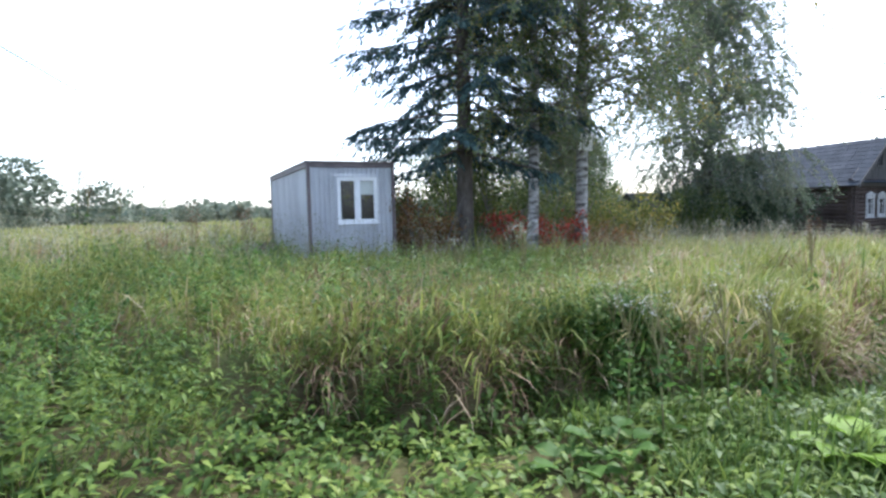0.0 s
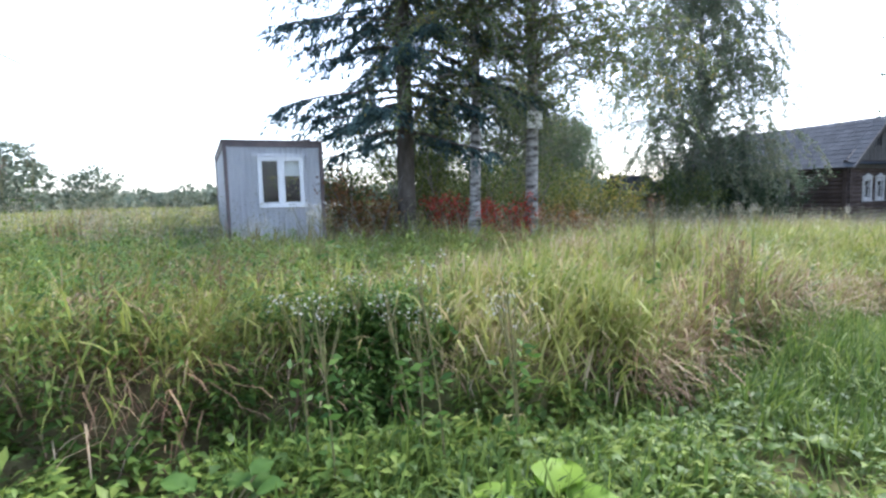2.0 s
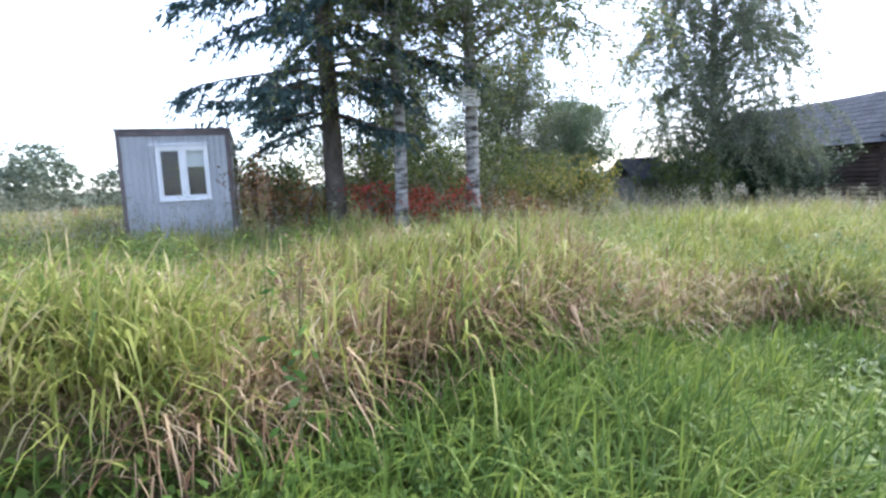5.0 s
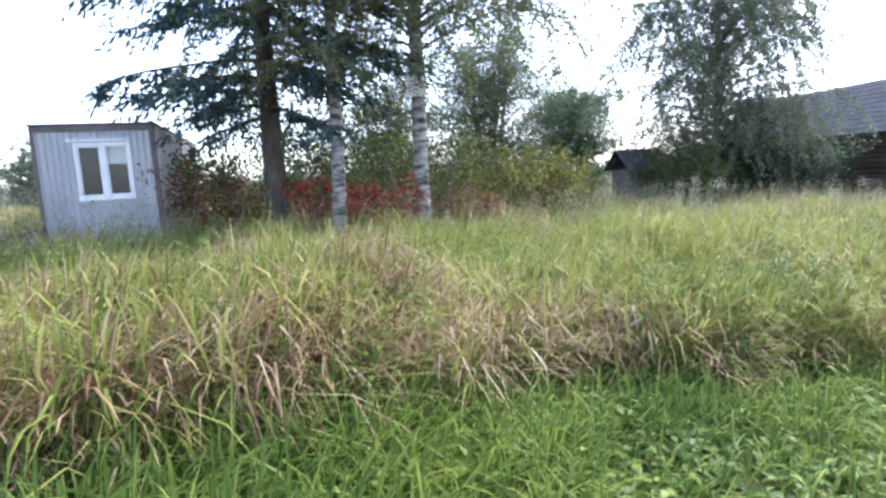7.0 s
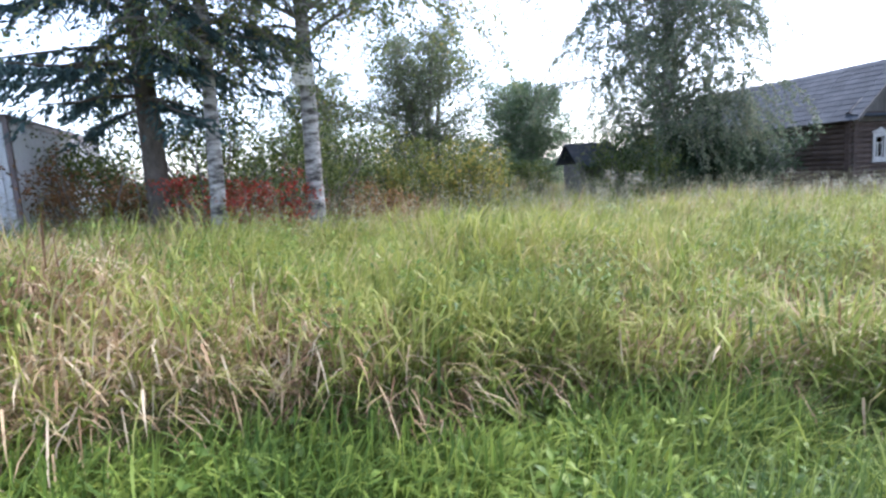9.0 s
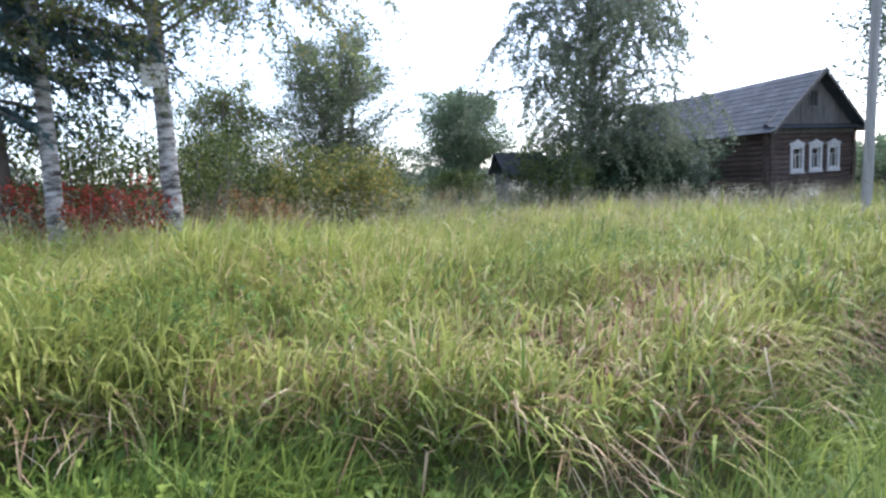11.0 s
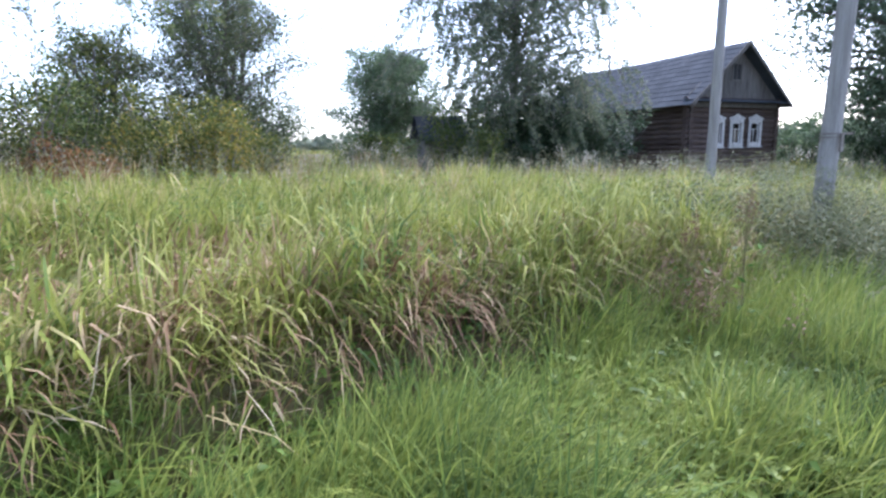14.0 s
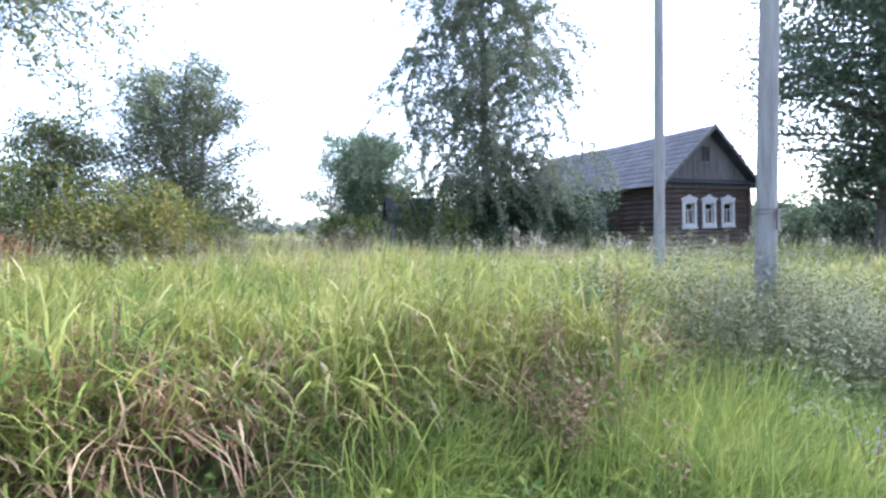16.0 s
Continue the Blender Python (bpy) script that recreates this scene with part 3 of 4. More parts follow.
def big_leaf_plant(name, label, x, y, n, size, tall, leaf_mat):
    """A rosette of wide, wavy, stalked leaves."""
    root = new(name)
    root.location = (x, y, float(height(x, y)) - 0.01)
    for i in range(n):
        az = i * 2.4 + rng.normal(0, 0.3)
        L = size * rng.uniform(0.75, 1.2)
        r0 = 0.10 + 0.05 * rng.random()
        zz = tall * rng.uniform(0.5, 1.0)
        d = np.array([math.cos(az), math.sin(az), 0])
        s = np.array([-math.sin(az), math.cos(az), 0])
        V, Q = [], []
        prof = (0.10, 0.40, 0.52, 0.5, 0.4, 0.24, 0.05)
        for k, wd in enumerate(prof):
            t = k / 6
            c = d * (r0 + L * t * 0.9) + np.array([0, 0, zz + L * (0.62 * t - 0.5 * t * t)])
            for q in range(5):
                o = (q - 2) / 2
                V.append(c + s * o * wd * L + np.array([0, 0, abs(o) * 0.10 * L + 0.03 * L * math.sin(5 * k + 3 * q + i)]))
        for k in range(6):
            for q in range(4):
                Q.append((k * 5 + q, k * 5 + q + 1, k * 5 + q + 6, k * 5 + q + 5))
        lf = ob_np("leaf", np.array(V), Q, None, leaf_mat, root)
        lf.data.polygons.foreach_set("use_smooth", [True] * len(Q))
        Vs, Qs = tubes([[((0, 0, 0), 0.007), (d * r0 * 0.5 + [0, 0, zz * 0.6], 0.006), (d * (r0 + 0.02) + [0, 0, zz], 0.005)]], 5)
        ob_np("leaf_stalk", Vs, Qs, None, M_stem, root)
    return tagged(root, label, "plant", "broad-leaved plants")


big_leaf_plant("burdock", "large bright green burdock with wavy leaves", 2.13, 2.66, 14, 0.2, 0.2, M_burdock)
big_leaf_plant("burdock", "green burdock leaves at the foot of the bank", 0.85, 2.75, 10, 0.14, 0.2, M_nettle)
big_leaf_plant("burdock", "green burdock leaves at the foot of the bank", 0.62, 2.62, 8, 0.125, 0.13, M_nettle)
big_leaf_plant("burdock", "small broad-leaved dock beside the track", 6.6, 4.6, 6, 0.14, 0.12, M_herb)
big_leaf_plant("burdock", "small broad-leaved dock beside the track", 3.9, 3.4, 6, 0.15, 0.12, M_herb)

# ---- trees and shrubs ----


def limb(p0, d, L, r, n=6, sag=0.0, wob=0.08):
    """A bending limb as a path for tubes()."""
    p, d, out = np.array(p0, float), np.array(d, float), []
    d /= np.linalg.norm(d)
    for i in range(n + 1):
        out.append((p.copy(), r * (1 - 0.85 * i / n) + 0.004))
        d = d + rng.normal(0, wob, 3) + np.array([0, 0, -sag / n])
        d /= np.linalg.norm(d)
        p = p + d * L / n
    return out


def along(path, n, lo=0.3):
    P = np.array([p for p, _ in path])
    t = rng.uniform(lo, 1, n) * (len(P) - 1)
    i = np.minimum(t.astype(int), len(P) - 2)
    f = (t - i)[:, None]
    return P[i] * (1 - f) + P[i + 1] * f


def broadleaf(name, label, x, y, H, r, lean, crown0, reach, limbs, leaves, leaf, mats, weep=0.0, rise=0.9, stems=1, fork=0.0, shape="round"):
    """A tree: tapered trunk or trunks, limbs, twigs (hanging where it weeps) and single leaves."""
    root = new(name)
    root.location = (x, y, float(height(x, y)) - 0.05)
    trunks, wood, fine = [], [], []
    for s in range(stems):
        a = s * 2.4 + 0.5
        ln = np.array([lean[0] + fork * math.cos(a), lean[1] + fork * math.sin(a)]) if stems > 1 else np.array(lean)
        hs = H * (1 - 0.12 * s / max(1, stems))
        n = 12
        path = []
        for i in range(n + 1):
            t = i / n
            path.append((np.array([ln[0] * t ** 1.2 + 0.06 * math.sin(5 * t + s), ln[1] * t ** 1.2 + 0.06 * math.cos(4 * t), hs * t]), r * (1 - 0.3 * s / stems) * (1 - 0.9 * t) ** 0.8 * (1.25 if i == 0 else 1) + 0.01))
        trunks.append(path)
        for k in range(limbs // stems):
            t = crown0 + (0.97 - crown0) * ((k + rng.random()) / (limbs // stems))
            q = t * n
            i = min(int(q), n - 1)
            p = path[i][0] * (1 - q + i) + path[i + 1][0] * (q - i)
            rel = (t - crown0) / (1 - crown0)
            prof = {"round": math.sin(math.pi * (0.12 + 0.80 * rel)), "tall": 0.45 + 0.55 * math.sin(math.pi * min(1, 0.25 + rel * 0.8)), "cone": 1.05 - rel}[shape]
            L = reach * prof * rng.uniform(0.7, 1.15)
            az = k * 2.4 + rng.normal(0, 0.4)
            lp = limb(p, (math.cos(az), math.sin(az), rise * rng.uniform(0.6, 1.3)), L, max(0.012, path[i][1] * (0.24 if weep else 0.36)), 6, 0.5 + weep * 0.4)
            wood.append(lp)
            for _ in range(9 if weep else 8):
                q0 = along(lp, 1, 0.3)[0]
                a2 = rng.uniform(0, 6.28)
                if weep:
                    fine.append(limb(q0, (math.cos(a2) * 0.8, math.sin(a2) * 0.8, 0.1), L * rng.uniform(0.5, 0.9) + 0.5, 0.008, 6, 2.6 * weep, 0.1))
                else:
                    fine.append(limb(q0, (math.cos(a2), math.sin(a2), 0.5), L * rng.uniform(0.3, 0.55), 0.009, 4, 0.2, 0.18))
    V, Q = tubes(trunks, 10)
    tr = ob_np("trunk", V, Q, None, mats[0], root)
    tr.data.polygons.foreach_set("use_smooth", [True] * len(Q))
    for w in wood:
        V, Q = tubes([w], 6)
        ob_np("branch", V, Q, None, mats[1], root)
    V, Q = tubes(fine, 3)
    tagged(ob_np("twig_mass", V, Q, None, mats[1], root), kind="stuff")
    per = max(1, leaves // len(fine))
    C = np.concatenate([along(f, max(1, int(per * rng.uniform(0.4, 1.6))), 0.05) for f in fine])
    C = C + rng.normal(0, 0.06 if weep else 0.07 + 0.055 * reach, C.shape)
    V, Q = leaf_quads(C, leaf, 0.6, 0.5 if weep else 0.1)
    ob_np("crown", V, Q, None, mats[2], root)
    return tagged(root, label, "tree")


def spruce(name, label, x, y, H, r, reach):
    root = new(name)
    root.location = (x, y, float(height(x, y)) - 0.05)
    path = [(np.array([0.05 * math.sin(3 * t), 0.05 * math.cos(4 * t), H * t]), r * (1 - 0.92 * t) + 0.01) for t in np.linspace(0, 1, 14)]
    V, Q = tubes([path], 10)
    ob_np("trunk", V, Q, None, M_bark, root)
    boughs, C, Dd = [], [], []
    z = 2.8
    while z < H - 0.4:
        rel = (z - 2.2) / (H - 2.2)
        arms = 4 if z < 6.5 else 6
        for k in range(arms):
            az = z * 2.1 + k * 6.283 / arms + rng.normal(0, 0.25)
            L = (reach * (1 - rel) ** 0.8 * rng.uniform(0.7, 1.1) + 0.3) * (0.7 + 0.3 * min(1, rel * 6))
            b = limb((0, 0, z + rng.normal(0, 0.15)), (math.cos(az), math.sin(az), 0.05), L, 0.035 * (1 - rel) + 0.012, 7, 0.55, 0.06)
            for i in (5, 6, 7):
                b[i][0][2] += 0.05 * (i - 4) ** 1.5
            boughs.append(b)
            nb = int((10 + 14 * rel) * L) + 5
            for q in along(b, nb, 0.18):
                a2 = az + rng.choice([-1, 1]) * rng.uniform(0.5, 1.1)
                ll = rng.uniform(0.3, 0.8)
                m = int(12 * ll) + 4
                s = rng.random(m)
                C.append(q + np.stack([np.cos(a2) * ll * s, np.sin(a2) * ll * s, -ll * 0.75 * s * s - 0.03], 1) + rng.normal(0, 0.025, (m, 3)))
                Dd.append(np.tile([math.cos(a2), math.sin(a2), -0.9], (m, 1)))
        z += 0.36 + 0.1 * rng.random()
    for b in boughs:
        V, Q = tubes([b], 5)
        ob_np("branch", V, Q, None, M_bark, root)
    C, Dd = np.concatenate(C), np.concatenate(Dd)
    n = len(C)
    D = Dd + rng.normal(0, 0.35, (n, 3))
    D /= np.linalg.norm(D, axis=1, keepdims=True)
    S = np.cross(D, rng.normal(size=(n, 3)))
    S /= np.linalg.norm(S, axis=1, keepdims=True)
    L = rng.uniform(0.10, 0.2, (n, 1))
    W = 0.02 * S
    V = np.stack([C - W, C + W, C + D * L * 0.6 + W * 1.1, C + D * L, C + D * L * 0.6 - W * 1.1], 1).reshape(-1, 3)
    o = (np.arange(n) * 5)[:, None]
    ob_np("needles", V, o + [0, 1, 2, 4], o + [4, 2, 3], M_spruce, root)
    return tagged(root, label, "tree")


def shrub(name, label, x, y, W, D, H, leaves, leaf, mat, category="shrub"):
    """A many-stemmed bush with an uneven outline."""
    root = new(name)
    root.location = (x, y, float(height(x, y)) - 0.05)
    stems = []
    n = max(10, int(9 * W))
    for k in range(n):
        bx, by = rng.uniform(-W * 0.35, W * 0.35), rng.uniform(-D * 0.35, D * 0.35)
        hh = H * rng.uniform(0.55, 1.08) * (1 - 0.5 * (bx / (W * 0.5)) ** 2)
        stems.append(limb((bx, by, 0), (bx / W * 1.1 + rng.normal(0, 0.18), by / D + rng.normal(0, 0.18), 1), hh, 0.02, 6, 0.25, 0.12))
    fine = []
    for s in stems:
        for q in along(s, 7, 0.12):
            a = rng.uniform(0, 6.28)
            fine.append(limb(q, (math.cos(a), math.sin(a), 0.5), 0.18 * H + 0.2 * rng.random(), 0.006, 4, 0.4, 0.2))
    for st in stems:
        V, Q = tubes([st], 5)
        ob_np("stem", V, Q, None, M_greybark, root)
    per = max(1, leaves // len(fine))
    C = np.concatenate([along(f, max(1, int(per * rng.uniform(0.3, 1.7))), 0.0) for f in fine])
    C = C + rng.normal(0, 0.05 + 0.03 * H, C.shape)
    C[:, 2] = np.maximum(C[:, 2], 0.03)
    V, Q = leaf_quads(C, leaf, 0.6, 0.2)
    ob_np("leaves", V, Q, None, mat, root)
    return tagged(root, label, category)


spruce("spruce_tree", "dark blue-green spruce with drooping boughs", 0.64, 14.9, 15.0, 0.25, 3.5)
broadleaf("birch_tree", "slender birch with grey-white bark leaning beside the spruce", 2.35, 14.1, 12.0, 0.14, (0.2, 0.3), 0.24, 2.2, 44, 26000, 0.044, (M_birchbark, M_greybark, M_birch), 0.5, 0.8, shape="tall")
broadleaf("birch_tree", "straight birch with black-flecked white bark and a board", 3.9, 15.2, 14.0, 0.17, (0.1, 0.1), 0.28, 4.1, 110, 105000, 0.051, (M_birchbark, M_greybark, M_birch), 0.55, 0.8, shape="tall")
broadleaf("willow_tree", "bushy willow with grey-green airy leaves", 5.0, 24.5, 6.3, 0.10, (0.0, 0.0), 0.05, 2.7, 100, 46000, 0.052, (M_greybark, M_greybark, M_willow), 0.0, 0.8, 5, 1.1, "tall")
broadleaf("willow_tree", "low olive-green willow beside the taller one", 1.0, 24.0, 4.4, 0.08, (0.0, 0.0), 0.06, 2.0, 80, 26000, 0.05, (M_greybark, M_greybark, M_shrub), 0.0, 0.8, 4, 0.9, "tall")
broadleaf("willow_tree", "round-crowned willow bush at the far side", 9.0, 37.2, 6.4, 0.13, (0.0, 0.0), 0.06, 2.8, 110, 42000, 0.08, (M_greybark, M_greybark, M_round), 0.0, 0.7, 6, 1.3, "tall")
broadleaf("weeping_birch", "large weeping birch with hanging grey-green strands", 15.2, 31.0, 17.0, 0.22, (0.2, 0.0), 0.11, 4.8, 140, 150000, 0.07, (M_birchbark, M_greybark, M_bigbirch), 0.8, 0.9, shape="tall")
broadleaf("maple_tree", "dark leafy maple behind the pole", 33.0, 31.0, 14.5, 0.34, (-0.4, 0.0), 0.13, 6.6, 110, 56000, 0.13, (M_bark, M_bark, M_maple), 0.0, 0.5)

shrub("yellow_shrub", "yellowing green shrub in the meadow", 6.2, 19.4, 4.0, 2.4, 2.5, 14000, 0.06, M_yellow)
shrub("green_shrub", "airy grey-green growth round the willow", 4.9, 23.9, 5.0, 2.4, 3.6, 12000, 0.055, M_willow)
shrub("green_shrub", "green shrub behind the birches", 3.4, 19.8, 4.0, 2.4, 2.8, 7500, 0.06, M_shrub)
shrub("green_shrub", "dense green undergrowth under the spruce", 0.2, 16.4, 4.2, 2.2, 4.1, 15000, 0.055, M_shrub)
shrub("green_shrub", "brownish undergrowth beside the cabin", -0.3, 14.6, 2.0, 1.4, 1.9, 4000, 0.05, M_rust)
shrub("green_shrub", "dense green undergrowth under the birches", 2.6, 17.4, 4.2, 2.0, 3.3, 8000, 0.055, M_shrub)
shrub("red_shrub", "low shrub with red autumn leaves", 1.9, 14.9, 1.7, 0.9, 1.5, 2200, 0.06, M_red)
shrub("red_shrub", "low shrub with red autumn leaves", 3.15, 15.2, 1.7, 0.9, 1.4, 2200, 0.06, M_red)
shrub("red_shrub", "russet shrub beside the birch", 4.6, 16.6, 2.2, 1.0, 1.2, 2600, 0.05, M_rust)
shrub("conifer_bush", "dark conifer bush before the house wall", 17.3, 30.9, 5.0, 2.6, 4.5, 28000, 0.08, M_darkbush)
shrub("conifer_bush", "dark bushes at the foot of the weeping birch", 15.4, 31.6, 4.4, 2.2, 3.4, 13000, 0.08, M_darkbush)
shrub("green_shrub", "shrub at the foot of the weeping birch", 8.6, 33.0, 3.4, 2.4, 2.0, 6000, 0.08, M_shrub)
shrub("green_shrub", "green bush beside the outbuilding", 12.9, 28.0, 2.5, 1.6, 3.1, 8000, 0.07, M_shrub)
shrub("green_shrub", "grey-green bushes beyond the house", 33.5, 38.0, 9.0, 3.0, 3.2, 8000, 0.12, M_round)
shrub("conifer_bush", "dark bush under the maple", 35.5, 33.5, 6.0, 3.0, 3.6, 8000, 0.11, M_darkbush)

# far clumps and wood line


def far_wood(name, label, places, leaf):
    C = []
    for x, y, w, h in places:
        n = int(60 * w * h / (leaf * leaf * 22)) + 60
        a = rng.normal(size=(n, 3))
        a /= np.linalg.norm(a, axis=1, keepdims=True)
        rad = (0.62 + 0.38 * rng.random(n) ** 0.5) * (0.8 + 0.35 * np.sin(5 * a[:, 0] + x) * np.cos(4 * a[:, 2] + y))
        C.append(np.array([x, y, h * 0.45 + float(height(x, y))]) + a * rad[:, None] * np.array([w * 0.5, w * 0.4, h * 0.55]))
    V, Q = leaf_quads(np.concatenate(C), leaf)
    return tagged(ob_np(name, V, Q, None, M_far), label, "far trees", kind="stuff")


far_wood("distant_trees", "rounded trees far across the field, haze in their pale colour", [(-39, 51, 9, 7.5), (-44, 54, 8, 6.5), (-34, 55, 6, 4.6), (-30, 66, 6, 3.0), (-14.5, 52, 3.0, 3.6), (-11, 60, 4, 3.0)], 0.34)
line = []
for i in range(150):
    a = radians(-78 + i * 1.02 + rng.normal(0, 0.4))
    d = rng.uniform(130, 190)
    line.append((d * math.sin(a), d * math.cos(a), rng.uniform(8, 16), rng.uniform(2.2, 5.0)))
far_wood("distant_wood", "low wood line at the horizon, haze put into its colour", line, 1.3)

# ---- site cabin ----
cabin = new("site_cabin")
CW, CD, CH = 2.16, 6.0, 2.46
ex = Vector((0.908, 0.419, 0)).normalized()
CZ = 0.24
cabin.matrix_world = Matrix.Translation((-3.1, 12.57, CZ)) @ Matrix(((ex.x, -ex.y, 0, 0), (ex.y, ex.x, 0, 0), (0, 0, 1, 0), (0, 0, 0, 1)))


def ribbed(x0, x1, z0, z1, face, pitch=0.115, deep=0.022, holes=()):
    """Profiled sheet along x at the depth y = face, with rectangular openings."""
    bm = bmesh.new()
    cuts = sorted({x0, x1, *[c for h in holes for c in (h[0], h[1])]})
    for a, b in zip(cuts, cuts[1:]):
        spans = [(z0, z1)]
        for h in holes:
            if h[0] <= a and b <= h[1]:
                spans = [(z0, h[2]), (h[3], z1)]
        xs = [a]
        k = math.floor(a / pitch)
        while k * pitch < b:
            for o, _ in ((0, 0), (0.52, 0), (0.62, 1), (0.9, 1)):
                q = (k + o) * pitch
                if a < q < b:
                    xs.append(q)
            k += 1
        xs.append(b)

        def dy(q):
            f = (q / pitch) % 1
            return -deep if 0.60 < f < 0.92 else 0.0
        for s0, s1 in spans:
            lo = [bm.verts.new((q, face + dy(q), s0)) for q in xs]
            hi = [bm.verts.new((q, face + dy(q), s1)) for q in xs]
            for i in range(len(xs) - 1):
                bm.faces.new((lo[i], lo[i + 1], hi[i + 1], hi[i]))
    bmesh.ops.solidify(bm, geom=bm.faces[:], thickness=0.004)
    return bm


WX0, WX1, WZ0, WZ1 = 0.70, 1.70, 1.02, 2.12
part("front_wall", ribbed(0.07, CW - 0.07, 0.08, CH - 0.1, 0.03, holes=[(WX0, WX1, WZ0, WZ1)]), M_steel, cabin)
for nm, rot in (("side_wall", Matrix.Rotation(radians(90), 4, "Z") @ Matrix.Translation((0, -CW, 0))), ("side_wall", Matrix.Rotation(radians(90), 4, "Z"))):
    bm = ribbed(0.07, CD - 0.07, 0.08, CH - 0.1, -0.03 if rot.translation.length < 0.1 else 0.03)
    bmesh.ops.transform(bm, matrix=rot, verts=bm.verts)
    part(nm, bm, M_steel, cabin)
part("back_wall", ribbed(0.07, CW - 0.07, 0.08, CH - 0.1, CD - 0.03), M_steel, cabin)
for px in (0, CW - 0.09):
    for py in (0, CD - 0.09):
        part("corner_post", box(px, py, 0, px + 0.09, py + 0.09, CH, 0.012), M_brownframe, cabin)
for zz, hh in ((0, 0.10), (CH - 0.12, 0.12)):
    part("frame_rail", box(0.09, -0.004, zz, CW - 0.09, 0.09, zz + hh, 0.01), M_brownframe, cabin)
    part("frame_rail", box(0.09, CD - 0.09, zz, CW - 0.09, CD + 0.004, zz + hh, 0.01), M_brownframe, cabin)
    part("frame_rail", box(-0.004, 0.09, zz, 0.09, CD - 0.09, zz + hh, 0.01), M_brownframe, cabin)
    part("frame_rail", box(CW - 0.09, 0.09, zz, CW + 0.004, CD - 0.09, zz + hh, 0.01), M_brownframe, cabin)
part("roof", box(-0.03, -0.03, CH + 0.003, CW + 0.03, CD + 0.03, CH + 0.035, 0.008), M_brownframe, cabin)
# floor and added upright sheet, near-black to give the shade behind the window
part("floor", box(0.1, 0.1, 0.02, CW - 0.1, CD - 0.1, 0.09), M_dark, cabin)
part("shade_backing", box(0.12, 0.9, 0.1, CW - 0.12, 0.94, CH - 0.15), M_dark, cabin)
win = new("window")
win.parent = cabin


def bar_set(x0, x1, z0, z1, y0, y1, t, name, mat, parent):
    part(name, box(x0, y0, z0, x0 + t, y1, z1, 0.006), mat, parent)
    part(name, box(x1 - t, y0, z0, x1, y1, z1, 0.006), mat, parent)
    part(name, box(x0 + t, y0, z0, x1 - t, y1, z0 + t, 0.006), mat, parent)
    part(name, box(x0 + t, y0, z1 - t, x1 - t, y1, z1, 0.006), mat, parent)


bar_set(WX0, WX1, WZ0, WZ1, -0.012, 0.06, 0.06, "window_frame", M_pvc, win)
mid = (WX0 + WX1) / 2
part("mullion", box(mid - 0.045, -0.008, WZ0 + 0.06, mid + 0.045, 0.055, WZ1 - 0.06, 0.006), M_pvc, win)
for a, b in ((WX0 + 0.062, mid - 0.047), (mid + 0.047, WX1 - 0.062)):
    bar_set(a, b, WZ0 + 0.062, WZ1 - 0.062, 0.0, 0.05, 0.028, "sash", M_pvc, win)
    pane = part("pane", box(a + 0.03, 0.022, WZ0 + 0.092, b - 0.03, 0.028, WZ1 - 0.092), M_glass, win)
    pane.visible_shadow = False
part("curtain", box(mid + 0.06, 0.10, WZ1 - 0.42, WX1 - 0.05, 0.115, WZ1 - 0.05, 0.003), M_curtain, win, "pale blind drawn a third down")
part("lintel_flashing", box(WX0 - 0.12, -0.03, WZ1 + 0.02, WX1 + 0.04, 0.006, WZ1 + 0.07, 0.006), M_steel, win)
part("window_sill", box(WX0 - 0.03, -0.05, WZ0 - 0.035, WX1 + 0.03, -0.002, WZ0 - 0.006, 0.005), M_pvc, win)
tagged(cabin, "small site cabin of galvanised ribbed sheet with brown frame", "cabin")
for bx in (0.1, CW - 0.5):
    for by in (0.2, CD - 0.6):
        blk = part("concrete_block", box(-0.2, -0.1, -0.22, 0.2, 0.1, 0, 0.01), M_concrete, None)
        blk.matrix_world = cabin.matrix_world @ Matrix.Translation((bx + 0.2, by, -0.001))
        tagged(blk, "grey concrete block under the cabin", "block", "blocks under the cabin")

# ---- board on the birch ----
board = new("notice_board")
board.matrix_world = pose(3.99, 14.98, 3.27, 0, 2, 12)
part("panel", box(-0.21, -0.012, -0.22, 0.21, 0.012, 0.22, 0.006), M_sign, board)
for i in range(3):
    part("text_bar", box(-0.11 + 0.02 * i, -0.016, 0.08 - 0.085 * i, 0.10 - 0.03 * i, -0.0125, 0.105 - 0.085 * i), M_ink, board)
tagged(board, "faded white notice board nailed to the birch", "sign")

# ---- log house ----
house = new("log_house")
e1 = Vector((0.8737, 0.4864, 0)).normalized()
HZ = -1.0
house.matrix_world = Matrix.Translation((22.5, 29.8, HZ)) @ Matrix(((e1.x, -e1.y, 0, 0), (e1.y, e1.x, 0, 0), (0, 0, 1, 0), (0, 0, 0, 1)))
HW, HL, HE, HR = 6.0, 9.8, 3.62, 5.97   # width, length, eaves, ridge


def log_mesh(L):
    bm = bmesh.new()
    bmesh.ops.create_cone(bm, cap_ends=True, segments=10, radius1=0.125, radius2=0.12, depth=L, matrix=Matrix.Translation((L / 2, 0, 0)) @ Matrix.Rotation(radians(90), 4, "Y"))
    me = bpy.data.meshes.new("log")
    bm.to_mesh(me)
    bm.free()
    me.materials.append(M_log)
    return me


